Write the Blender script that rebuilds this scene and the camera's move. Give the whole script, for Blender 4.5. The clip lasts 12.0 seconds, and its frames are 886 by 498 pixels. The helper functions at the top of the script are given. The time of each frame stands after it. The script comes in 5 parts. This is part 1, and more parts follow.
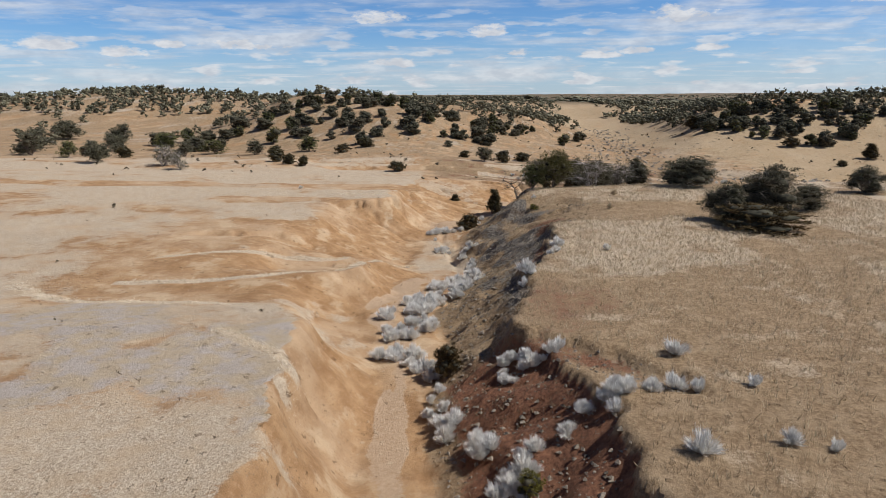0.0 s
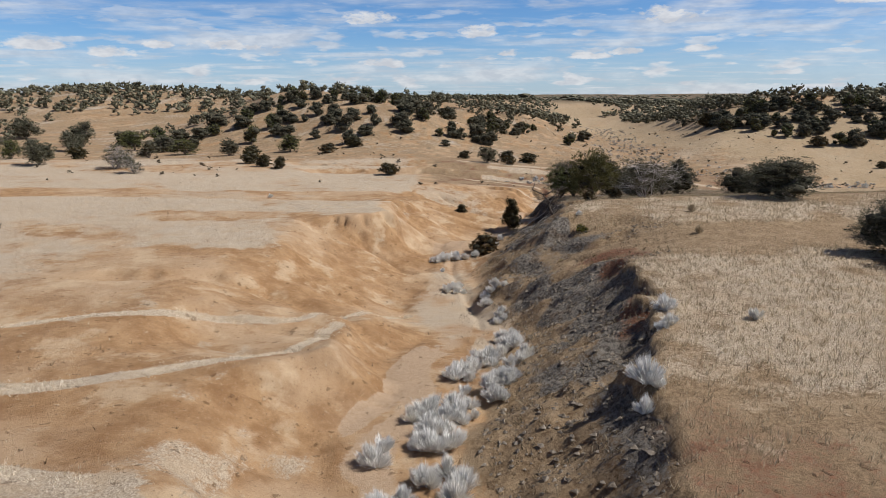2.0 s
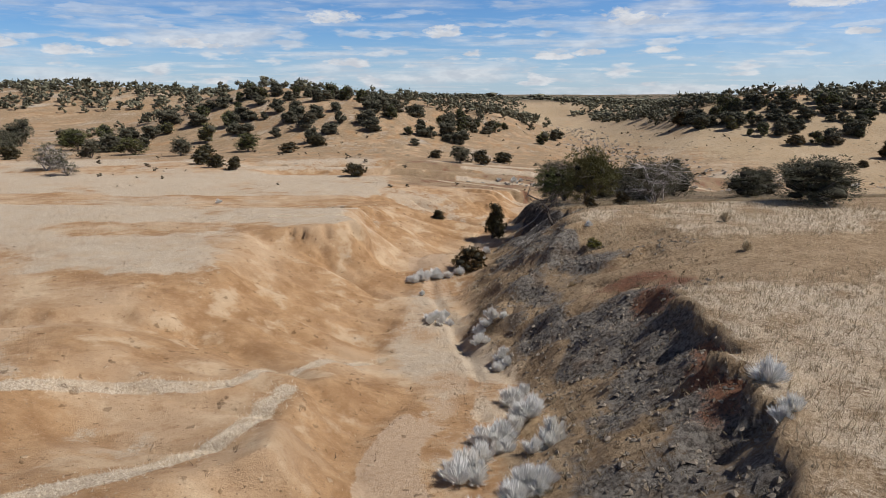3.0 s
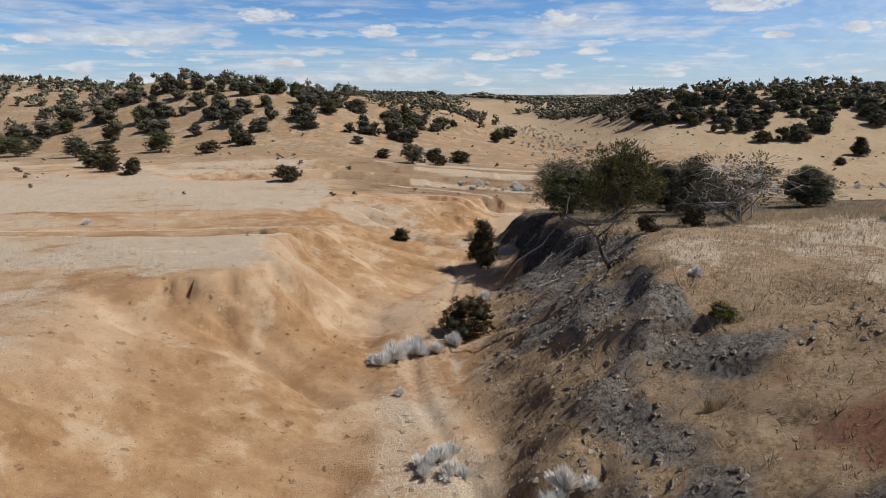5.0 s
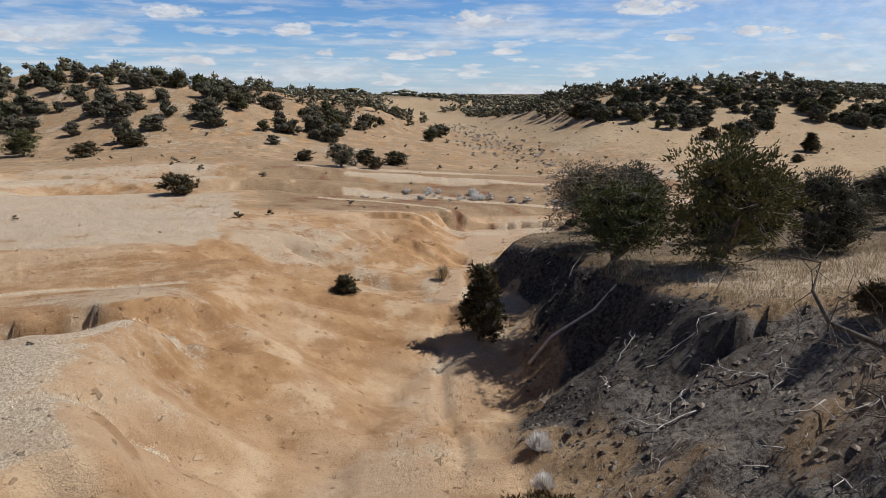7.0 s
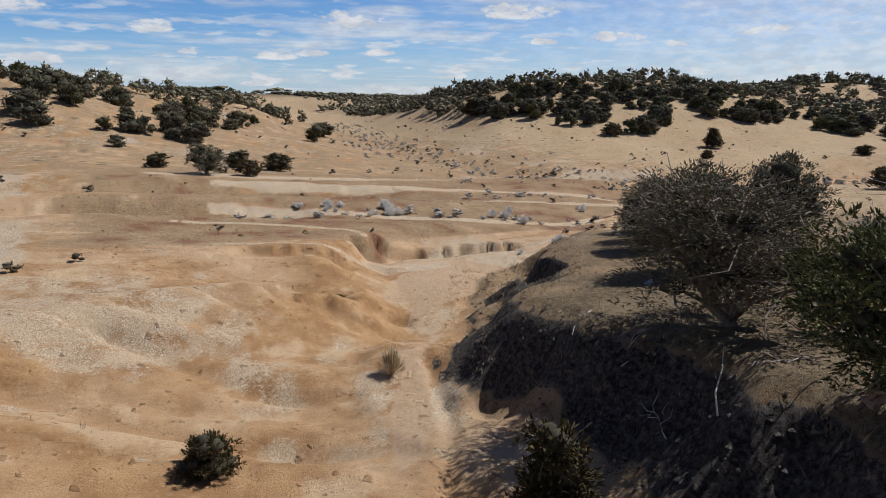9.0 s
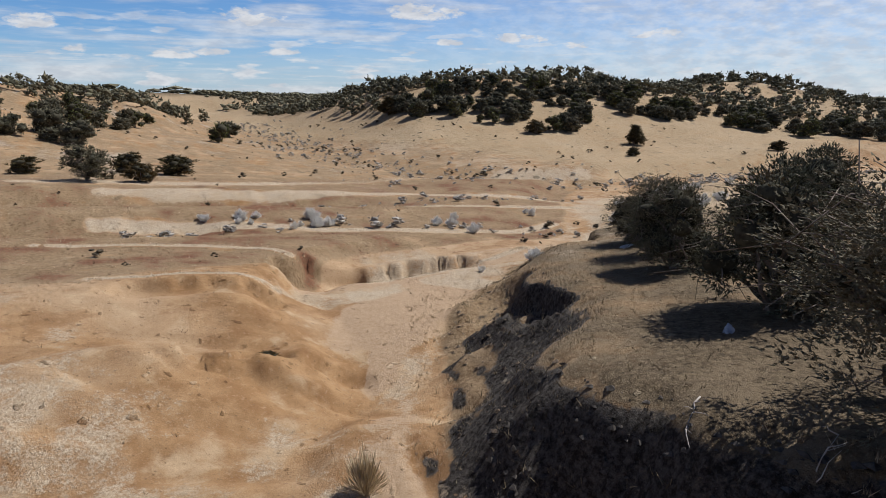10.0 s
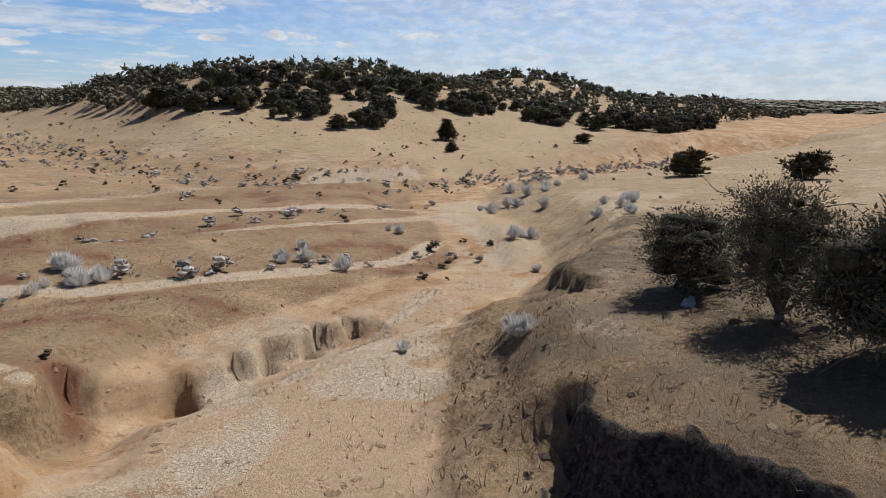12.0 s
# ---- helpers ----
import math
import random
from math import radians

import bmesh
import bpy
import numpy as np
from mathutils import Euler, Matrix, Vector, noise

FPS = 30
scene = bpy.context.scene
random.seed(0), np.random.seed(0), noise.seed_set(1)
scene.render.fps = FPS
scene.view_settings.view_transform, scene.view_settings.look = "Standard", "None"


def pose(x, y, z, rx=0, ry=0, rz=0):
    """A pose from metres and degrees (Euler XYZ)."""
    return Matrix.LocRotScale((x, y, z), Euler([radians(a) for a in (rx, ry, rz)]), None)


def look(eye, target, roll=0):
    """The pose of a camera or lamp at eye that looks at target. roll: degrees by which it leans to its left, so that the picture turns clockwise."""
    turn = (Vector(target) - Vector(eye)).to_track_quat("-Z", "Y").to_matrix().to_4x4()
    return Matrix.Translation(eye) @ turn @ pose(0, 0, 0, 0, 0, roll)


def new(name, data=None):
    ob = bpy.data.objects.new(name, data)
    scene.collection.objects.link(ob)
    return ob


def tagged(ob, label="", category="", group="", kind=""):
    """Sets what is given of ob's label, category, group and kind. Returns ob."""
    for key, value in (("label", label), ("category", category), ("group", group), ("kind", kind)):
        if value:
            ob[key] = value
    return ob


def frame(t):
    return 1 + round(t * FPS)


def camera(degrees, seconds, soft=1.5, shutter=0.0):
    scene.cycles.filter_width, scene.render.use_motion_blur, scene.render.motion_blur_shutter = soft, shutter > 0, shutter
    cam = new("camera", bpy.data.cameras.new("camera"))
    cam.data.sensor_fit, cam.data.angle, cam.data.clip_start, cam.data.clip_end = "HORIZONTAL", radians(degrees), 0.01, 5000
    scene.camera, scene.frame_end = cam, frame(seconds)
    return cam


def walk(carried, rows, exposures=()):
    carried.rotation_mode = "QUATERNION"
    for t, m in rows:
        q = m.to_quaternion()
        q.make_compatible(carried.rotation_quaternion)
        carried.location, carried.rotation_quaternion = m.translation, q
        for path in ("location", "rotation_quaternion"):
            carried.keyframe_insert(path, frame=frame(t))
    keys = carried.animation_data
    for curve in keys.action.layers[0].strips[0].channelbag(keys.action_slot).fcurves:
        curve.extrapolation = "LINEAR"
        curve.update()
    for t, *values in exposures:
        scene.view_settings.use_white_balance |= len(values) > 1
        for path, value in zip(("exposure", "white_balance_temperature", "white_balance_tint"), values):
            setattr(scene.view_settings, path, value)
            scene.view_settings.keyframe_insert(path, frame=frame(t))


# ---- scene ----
cam = camera(69.30, 12.0, soft=0.75)
# seconds, x, y, z, pitch, yaw, lean
ROWS = [
    (0.0, 0.000, 0.000, 9.000, -13.636, 0.000, -0.380),
    (0.5, -0.269, 3.383, 8.716, -13.585, 0.043, -0.421),
    (1.0, -0.547, 6.766, 8.422, -13.588, 0.047, -0.421),
    (1.5, -0.841, 10.151, 8.104, -13.591, -0.086, -0.430),
    (2.0, -1.136, 13.564, 7.781, -13.590, -0.852, -0.353),
    (2.5, -1.419, 16.938, 7.440, -13.623, -2.694, -0.198),
    (3.0, -1.645, 20.252, 7.110, -13.605, -3.902, -0.155),
    (5.0, -2.107, 33.843, 5.764, -13.603, -9.349, -0.039),
    (5.5, -2.087, 37.237, 5.452, -13.682, -10.612, 0.015),
    (6.0, -2.006, 40.598, 5.192, -13.685, -11.647, -0.006),
    (6.5, -1.836, 43.915, 4.951, -13.631, -13.675, -0.001),
    (7.0, -1.616, 47.261, 4.716, -13.637, -16.491, 0.015),
    (9.0, 0.488, 60.192, 3.528, -13.541, -27.365, 0.140),
    (9.5, 1.193, 63.245, 3.199, -13.517, -31.292, 0.186),
    (10.0, 2.026, 66.263, 2.907, -13.495, -35.344, 0.196),
    (10.5, 3.015, 69.206, 2.665, -13.555, -39.457, 0.217),
    (11.0, 4.171, 72.069, 2.398, -13.566, -44.471, 0.308),
    (11.5, 5.565, 74.951, 2.081, -13.496, -49.813, 0.411),
    (12.0, 7.101, 77.842, 1.758, -13.469, -54.949, 0.522),
]
walk(cam, [(t, pose(x, y, z, 90 + pitch, 0, yaw) @ pose(0, 0, 0, 0, 0, lean)) for t, x, y, z, pitch, yaw, lean in ROWS])


# ---- world ----
SUN_HIGH, SUN_WAY = 51.0, 95.0     # elevation; bearing of the sun, clockwise from the way ahead (+y)
sun = new("sun", bpy.data.lights.new("sun", "SUN"))
sun.data.energy, sun.data.angle, sun.data.color = 5.0, radians(0.5), (1.0, 0.975, 0.95)
reach = Vector((math.sin(radians(SUN_WAY)) * math.cos(radians(SUN_HIGH)), math.cos(radians(SUN_WAY)) * math.cos(radians(SUN_HIGH)), math.sin(radians(SUN_HIGH))))
sun.matrix_world = look(reach * 300 + Vector((0, 60, 0)), (0, 60, 0))
scene.view_settings.exposure = 0.08


class Nodes:
    """Short ways to write a node tree."""

    def __init__(self, tree):
        self.tree = tree
        tree.nodes.clear()

    def add(self, kind, ins=None, **sets):
        n = self.tree.nodes.new(kind)
        for k, v in sets.items():
            setattr(n, k, v)
        for k, v in (ins or {}).items():
            self.link(v, n.inputs[k])
        return n

    def link(self, v, socket):
        if isinstance(v, bpy.types.Node):
            v = v.outputs[0]
        if isinstance(v, bpy.types.NodeSocket):
            self.tree.links.new(v, socket)
        else:
            socket.default_value = v

    def math(self, op, a, b=0.0, c=0.0):
        return self.add("ShaderNodeMath", {0: a, 1: b, 2: c}, operation=op).outputs[0]

    def mix(self, f, a, b, kind="MIX"):
        n = self.add("ShaderNodeMix", data_type="RGBA", blend_type=kind)
        self.link(f, n.inputs[0])
        self.link(a, n.inputs[6])
        self.link(b, n.inputs[7])
        return n.outputs[2]

    def ramp(self, v, a, b, lo=0.0, hi=1.0):
        return self.add("ShaderNodeMapRange", {0: v, 1: a, 2: b, 3: lo, 4: hi}, interpolation_type="SMOOTHSTEP").outputs[0]

    def noise(self, where, scale, detail=4.0, rough=0.55, stretch=None):
        if stretch:
            where = self.add("ShaderNodeMapping", {0: where, 3: stretch})
        return self.add("ShaderNodeTexNoise", {"Vector": where, "Scale": scale, "Detail": detail, "Roughness": rough}).outputs[0]


def make_world():
    world = bpy.data.worlds.new("sky")
    scene.world = world
    world.use_nodes = True
    n = Nodes(world.node_tree)
    sky = n.add("ShaderNodeTexSky", sky_type="NISHITA", sun_disc=False, sun_elevation=radians(SUN_HIGH), sun_rotation=radians(SUN_WAY), altitude=2000.0, air_density=1.0, dust_density=0.6, ozone_density=1.6)
    way = n.add("ShaderNodeTexCoord").outputs["Generated"]
    part_of = n.add("ShaderNodeSeparateXYZ", {0: way})
    x, y, z = part_of.outputs
    az = n.math("ARCTAN2", x, y)
    flat = n.math("SQRT", n.math("ADD", n.math("MULTIPLY", x, x), n.math("MULTIPLY", y, y)))
    el = n.math("ARCTAN2", z, flat)
    # a high sheet of cloud, seen ever flatter towards the horizon
    up = n.math("MAXIMUM", n.math("ADD", z, 0.035), 0.01)
    plane = n.add("ShaderNodeCombineXYZ", {0: n.math("DIVIDE", x, up), 1: n.math("DIVIDE", y, up), 2: 0.0})
    veil = n.ramp(n.noise(plane, 0.42, 6.0, 0.6, (1.0, 1.5, 1.0)), 0.46, 0.74)
    streak = n.ramp(n.noise(n.add("ShaderNodeCombineXYZ", {0: n.math("MULTIPLY", az, 4.0), 1: n.math("MULTIPLY", el, 34.0), 2: 0.3}), 1.0, 5.0, 0.55), 0.47, 0.68)
    rough = n.noise(n.add("ShaderNodeCombineXYZ", {0: n.math("MULTIPLY", az, 40.0), 1: n.math("MULTIPLY", el, 90.0), 2: 1.7}), 1.0, 5.0, 0.6)
    small = n.ramp(n.noise(n.add("ShaderNodeCombineXYZ", {0: n.math("MULTIPLY", az, 17.0), 1: n.math("MULTIPLY", el, 75.0), 2: 4.1}), 1.0, 4.0, 0.5), 0.52, 0.66)
    low = n.ramp(el, 0.0, 0.16, 1.0, 0.35)
    cover = n.math("MAXIMUM", n.math("MULTIPLY", veil, 0.75), n.math("MULTIPLY", streak, 0.72))
    cover = n.math("MULTIPLY", cover, n.ramp(el, 0.15, 0.42, 1.0, 0.10))
    cover = n.math("MAXIMUM", cover, n.math("MULTIPLY", n.math("MULTIPLY", small, low), 0.85))
    east = n.ramp(az, 0.25, 1.15)
    cover = n.math("MAXIMUM", cover, n.math("MULTIPLY", east, n.math("MULTIPLY", n.ramp(rough, 0.2, 0.75, 0.35, 0.8), n.ramp(el, 0.15, 0.42, 1.0, 0.12))))
    # single heaped clouds: bearing, elevation, half width, half height in degrees
    for a, e, w, h in PUFFS:
        du = n.math("DIVIDE", n.math("SUBTRACT", az, radians(a)), radians(w))
        dv = n.math("DIVIDE", n.math("SUBTRACT", el, radians(e)), radians(h))
        dv = n.math("MAXIMUM", dv, n.math("MULTIPLY", dv, -1.7))
        r = n.math("ADD", n.math("MULTIPLY", du, du), n.math("MULTIPLY", dv, dv))
        r = n.math("ADD", r, n.math("MULTIPLY", n.math("SUBTRACT", rough, 0.52), 4.4))
        cover = n.math("MAXIMUM", cover, n.ramp(r, 1.3, 0.1, 0.0, 0.92))
    haze = n.ramp(el, 0.0, 0.10, 0.55, 0.0)
    shade = n.ramp(n.noise(n.add("ShaderNodeCombineXYZ", {0: n.math("MULTIPLY", az, 30.0), 1: n.math("MULTIPLY", n.math("ADD", el, 0.006), 80.0), 2: 1.7}), 1.0, 3.0, 0.6), 0.35, 0.65)
    blue = n.mix(1.0, sky.outputs[0], (0.70, 1.05, 1.46, 1.0), "MULTIPLY")
    # the sky deepens towards the zenith
    blue = n.mix(n.ramp(el, 0.15, 0.55, 0.0, 1.0), blue, n.mix(1.0, blue, (0.30, 0.36, 0.46, 1.0), "MULTIPLY"))
    blue = n.mix(haze, blue, (6.6, 7.6, 9.2, 1.0))
    white = n.mix(shade, (7.9, 8.2, 8.9, 1.0), (10.4, 10.5, 10.8, 1.0))
    col = n.mix(n.math("MINIMUM", cover, 0.96), blue, white)
    back = n.add("ShaderNodeBackground", {0: col, 1: 0.068})
    n.add("ShaderNodeOutputWorld", {0: back})


PUFFS = [(-30.5, 3.7, 2.3, 0.6), (-25.2, 3.2, 1.7, 0.5), (-22.0, 3.9, 1.4, 0.45), (-16.2, 3.9, 3.3, 0.5), (-5.4, 6.1, 2.3, 0.65), (-4.2, 2.5, 2.2, 0.45), (3.8, 5.0, 1.5, 0.7), (19.3, 5.9, 2.6, 0.8),
         (6.6, 3.3, 0.8, 0.45), (13.2, 3.0, 1.6, 0.4), (16.2, 3.3, 1.3, 0.4), (21.5, 3.4, 1.8, 0.4), (33.6, 6.6, 3.0, 0.9), (41.5, 4.6, 2.5, 0.55), (46.5, 4.0, 1.0, 0.4), (53.0, 4.8, 2.3, 0.5), (36.0, 4.3, 1.2, 0.4)]
make_world()


# ---- materials ----
def material(name):
    m = bpy.data.materials.new(name)
    m.use_nodes = True
    return m, Nodes(m.node_tree)


def finish(n, colour, rough, bump=None, strength=0.5, reach=0.02, **more):
    ins = {"Base Color": colour, "Roughness": rough, "Specular IOR Level": 0.15}
    ins.update(more)
    if bump is not None:
        ins["Normal"] = n.add("ShaderNodeBump", {"Height": bump, "Strength": strength, "Distance": reach})
    n.add("ShaderNodeOutputMaterial", {0: n.add("ShaderNodeBsdfPrincipled", ins)})


def ground_material():
    """Bare soil, gravel, shale, sand and thatch of dry grass, mixed by what grows and lies where."""
    m, n = material("desert_ground")
    at = n.add("ShaderNodeTexCoord").outputs["Object"]
    lies = n.add("ShaderNodeSeparateColor", {0: n.add("ShaderNodeAttribute", attribute_name="cover").outputs[0]}).outputs
    lies2 = n.add("ShaderNodeSeparateColor", {0: n.add("ShaderNodeAttribute", attribute_name="cover_more").outputs[0]}).outputs
    big, mid = n.noise(at, 0.16, 4.0), n.noise(at, 1.3, 5.0, 0.6)
    fine, grit = n.noise(at, 8.0, 7.0, 0.78), n.noise(at, 38.0, 3.0, 0.7)
    thatch = n.noise(at, 26.0, 5.0, 0.75, (1.0, 0.6, 1.0))
    soil = n.mix(n.ramp(mid, 0.3, 0.7), (0.275, 0.152, 0.070, 1), (0.405, 0.250, 0.128, 1))
    soil = n.mix(n.ramp(big, 0.42, 0.62, 0.0, 0.65), soil, (0.475, 0.340, 0.215, 1))
    drifts = n.noise(at, 0.55, 5.0, 0.62)
    soil = n.mix(n.ramp(drifts, 0.52, 0.66, 0.0, 0.75), soil, (0.52, 0.385, 0.245, 1))
    soil = n.mix(n.ramp(drifts, 0.46, 0.36, 0.0, 0.55), soil, (0.245, 0.130, 0.058, 1))
    soil = n.mix(n.ramp(fine, 0.56, 0.66, 0.0, 0.5), soil, (0.205, 0.110, 0.056, 1))
    soil = n.mix(n.ramp(fine, 0.44, 0.36, 0.0, 0.5), soil, (0.47, 0.325, 0.205, 1))
    soil = n.mix(n.ramp(grit, 0.62, 0.72, 0.0, 0.35), soil, (0.45, 0.36, 0.26, 1))
    straw = n.mix(n.ramp(thatch, 0.36, 0.62), (0.25, 0.185, 0.125, 1), (0.59, 0.49, 0.365, 1))
    straw = n.mix(n.ramp(mid, 0.42, 0.7, 0.0, 0.6), straw, (0.43, 0.315, 0.20, 1))
    straw = n.mix(n.ramp(grit, 0.60, 0.70, 0.0, 0.5), straw, (0.20, 0.135, 0.085, 1))
    # small dead plants: dark and pale flecks of a hand to a foot across
    plant = n.add("ShaderNodeTexVoronoi", {"Vector": n.add("ShaderNodeVectorMath", {0: at, 1: n.add("ShaderNodeVectorMath", {0: n.add("ShaderNodeTexNoise", {"Vector": at, "Scale": 5.0, "Detail": 3.0}).outputs["Color"], 3: 0.35}, operation="SCALE")}, operation="ADD"), "Scale": 3.6})
    which = n.add("ShaderNodeSeparateColor", {0: plant.outputs["Color"]}).outputs
    drift = n.ramp(mid, 0.38, 0.62, 0.92, 0.35)
    fleck = n.math("MULTIPLY", n.ramp(n.math("SUBTRACT", plant.outputs["Distance"], n.math("ADD", n.math("MULTIPLY", which[1], 0.30), 0.10)), 0.0, -0.12), n.ramp(n.math("SUBTRACT", which[0], drift), -0.02, 0.03))
    far_plant = n.add("ShaderNodeTexVoronoi", {"Vector": at, "Scale": 0.75})
    which_far = n.add("ShaderNodeSeparateColor", {0: far_plant.outputs["Color"]}).outputs
    far_fleck = n.math("MULTIPLY", n.ramp(n.math("SUBTRACT", far_plant.outputs["Distance"], n.math("ADD", n.math("MULTIPLY", which_far[1], 0.30), 0.12)), 0.0, -0.12), n.ramp(n.math("SUBTRACT", which_far[0], n.ramp(big, 0.40, 0.62, 0.95, 0.40)), -0.02, 0.03))
    away = n.ramp(n.add("ShaderNodeSeparateXYZ", {0: at}).outputs[1], 95.0, 125.0)
    far_fleck = n.math("MULTIPLY", far_fleck, away)
    stones = n.add("ShaderNodeTexVoronoi", {"Vector": at, "Scale": 15.0})
    pick = n.add("ShaderNodeSeparateColor", {0: stones.outputs["Color"]}).outputs
    size = n.math("MULTIPLY", pick[1], 0.42)
    stone = n.math("MULTIPLY", n.ramp(n.math("SUBTRACT", stones.outputs["Distance"], size), 0.0, -0.08), n.ramp(pick[0], 0.66, 0.7))
    gravel = n.mix(n.ramp(grit, 0.35, 0.65), (0.27, 0.225, 0.185, 1), (0.47, 0.41, 0.355, 1))
    gravel = n.mix(n.ramp(mid, 0.40, 0.60, 0.0, 0.85), gravel, n.mix(n.ramp(thatch, 0.4, 0.6), (0.30, 0.225, 0.14, 1), (0.48, 0.38, 0.255, 1)))
    gravel = n.mix(n.math("MULTIPLY", stone, 0.8), gravel, n.mix(pick[2], (0.10, 0.08, 0.065, 1), (0.42, 0.37, 0.32, 1)))
    soil = n.mix(n.math("MULTIPLY", stone, 0.55), soil, n.mix(pick[2], (0.10, 0.058, 0.032, 1), (0.34, 0.24, 0.15, 1)))
    shale = n.mix(n.ramp(fine, 0.36, 0.62), (0.035, 0.029, 0.024, 1), (0.215, 0.190, 0.160, 1))
    shale = n.mix(n.ramp(grit, 0.60, 0.70, 0.0, 0.6), shale, (0.30, 0.28, 0.255, 1))
    shale = n.mix(n.ramp(mid, 0.50, 0.66, 0.0, 0.7), shale, n.mix(n.ramp(fine, 0.36, 0.64), (0.045, 0.030, 0.021, 1), (0.17, 0.118, 0.078, 1)))
    red = n.mix(n.ramp(fine, 0.3, 0.7), (0.085, 0.036, 0.022, 1), (0.25, 0.120, 0.068, 1))
    sand = n.mix(n.ramp(fine, 0.3, 0.7), (0.36, 0.245, 0.15, 1), (0.46, 0.335, 0.225, 1))
    brown = n.mix(n.ramp(fine, 0.34, 0.66), (0.15, 0.095, 0.052, 1), (0.34, 0.240, 0.142, 1))
    brown = n.mix(n.ramp(mid, 0.45, 0.65, 0.0, 0.6), brown, (0.36, 0.265, 0.165, 1))
    blur = n.math("MULTIPLY", n.math("SUBTRACT", n.math("ADD", n.math("MULTIPLY", fine, 0.55), n.math("MULTIPLY", mid, 0.45)), 0.5), 1.8)

    def where(v):
        return n.ramp(n.math("ADD", v, n.math("MULTIPLY", blur, n.math("MINIMUM", n.math("MULTIPLY", v, 8.0), 1.0))), 0.34, 0.64)

    c = n.mix(where(lies2[0]), soil, sand)
    c = n.mix(where(lies2[2]), c, brown)
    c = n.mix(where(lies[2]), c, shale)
    # dark coaly shale, its near-black tone also carrying the bank's shade
    coal_shade = n.mix(n.ramp(fine, 0.38, 0.64), (0.010, 0.009, 0.008, 1), (0.105, 0.094, 0.084, 1))
    coal_shade = n.mix(n.ramp(grit, 0.62, 0.72, 0.0, 0.5), coal_shade, (0.24, 0.22, 0.20, 1))
    c = n.mix(where(n.add("ShaderNodeAttribute", attribute_name="coal_shade").outputs["Fac"]), c, coal_shade)
    c = n.mix(where(lies2[1]), c, red)
    c = n.mix(where(lies[1]), c, gravel)
    c = n.mix(where(lies[0]), c, straw)
    gold = n.mix(n.ramp(thatch, 0.34, 0.64), (0.25, 0.175, 0.100, 1), (0.50, 0.390, 0.245, 1))
    c = n.mix(n.math("MULTIPLY", where(n.add("ShaderNodeAttribute", attribute_name="gold").outputs["Fac"]), 0.6), c, gold)
    turf = n.mix(n.ramp(fine, 0.34, 0.66), (0.042, 0.031, 0.019, 1), (0.20, 0.150, 0.094, 1))
    turf = n.mix(n.ramp(mid, 0.45, 0.65, 0.0, 0.6), turf, (0.22, 0.165, 0.105, 1))
    turf = n.mix(n.ramp(grit, 0.58, 0.70, 0.0, 0.5), turf, (0.34, 0.27, 0.18, 1))
    c = n.mix(where(n.add("ShaderNodeAttribute", attribute_name="turf").outputs["Fac"]), c, turf)
    c = n.mix(n.math("MULTIPLY", fleck, 0.6), c, n.mix(n.ramp(which[2], 0.78, 0.84), n.mix(1.0, c, (0.40, 0.36, 0.33, 1), "MULTIPLY"), n.mix(0.5, c, (0.52, 0.43, 0.30, 1))))
    c = n.mix(n.math("MULTIPLY", far_fleck, 0.75), c, n.mix(which_far[2], (0.085, 0.070, 0.045, 1), (0.20, 0.165, 0.115, 1)))
    c = n.mix(n.ramp(grit, 0.36, 0.60, 0.22, 0.0), c, (0.07, 0.048, 0.03, 1))
    h = n.math("ADD", n.math("ADD", n.math("MULTIPLY", fine, 1.0), n.math("MULTIPLY", grit, 0.45)), n.math("ADD", n.math("MULTIPLY", stone, 0.3), n.math("MULTIPLY", fleck, 0.6)))
    finish(n, c, 0.95, h, 0.9, 0.055)
    return m


def leaf_material(name, dark, light, dry):
    m, n = material(name)
    pick = n.add("ShaderNodeNewGeometry").outputs["Random Per Island"]
    tree = n.add("ShaderNodeObjectInfo").outputs["Random"]
    at = n.add("ShaderNodeTexCoord").outputs["Object"]
    c = n.mix(pick, dark, light)
    c = n.mix(n.ramp(n.noise(at, 1.6, 2.0), 0.52, 0.72, 0.0, 0.7), c, dry)
    c = n.mix(n.ramp(tree, 0.5, 1.0, 0.0, 0.45), c, dry)
    finish(n, c, 0.8)
    return m


def plain_material(name, a, b, scale=6.0, rough=0.9, bump=0.5, stretch=None, reach=0.02):
    m, n = material(name)
    at = n.add("ShaderNodeTexCoord").outputs["Object"]
    v = n.noise(at, scale, 5.0, 0.6, stretch)
    c = n.mix(n.ramp(v, 0.32, 0.68), a, b)
    c = n.mix(n.math("MULTIPLY", n.add("ShaderNodeNewGeometry").outputs["Random Per Island"], 0.5), c, b)
    finish(n, c, rough, v, bump, reach)
    return m


GROUND = ground_material()
NEEDLES = leaf_material("juniper_leaf", (0.034, 0.036, 0.023, 1), (0.205, 0.196, 0.130, 1), (0.185, 0.150, 0.102, 1))
PINYON = leaf_material("pinyon_leaf", (0.020, 0.028, 0.010, 1), (0.175, 0.182, 0.070, 1), (0.17, 0.14, 0.055, 1))
BROWN_LEAF = leaf_material("brown_juniper_leaf", (0.022, 0.020, 0.010, 1), (0.105, 0.085, 0.035, 1), (0.13, 0.075, 0.03, 1))
BARK = plain_material("juniper_bark", (0.07, 0.055, 0.045, 1), (0.24, 0.20, 0.17, 1), 14.0, 0.95, 0.7, (1, 1, 0.15))
DEADWOOD = plain_material("bleached_wood", (0.22, 0.19, 0.17, 1), (0.50, 0.46, 0.42, 1), 12.0, 0.9, 0.5, (1, 1, 0.2))
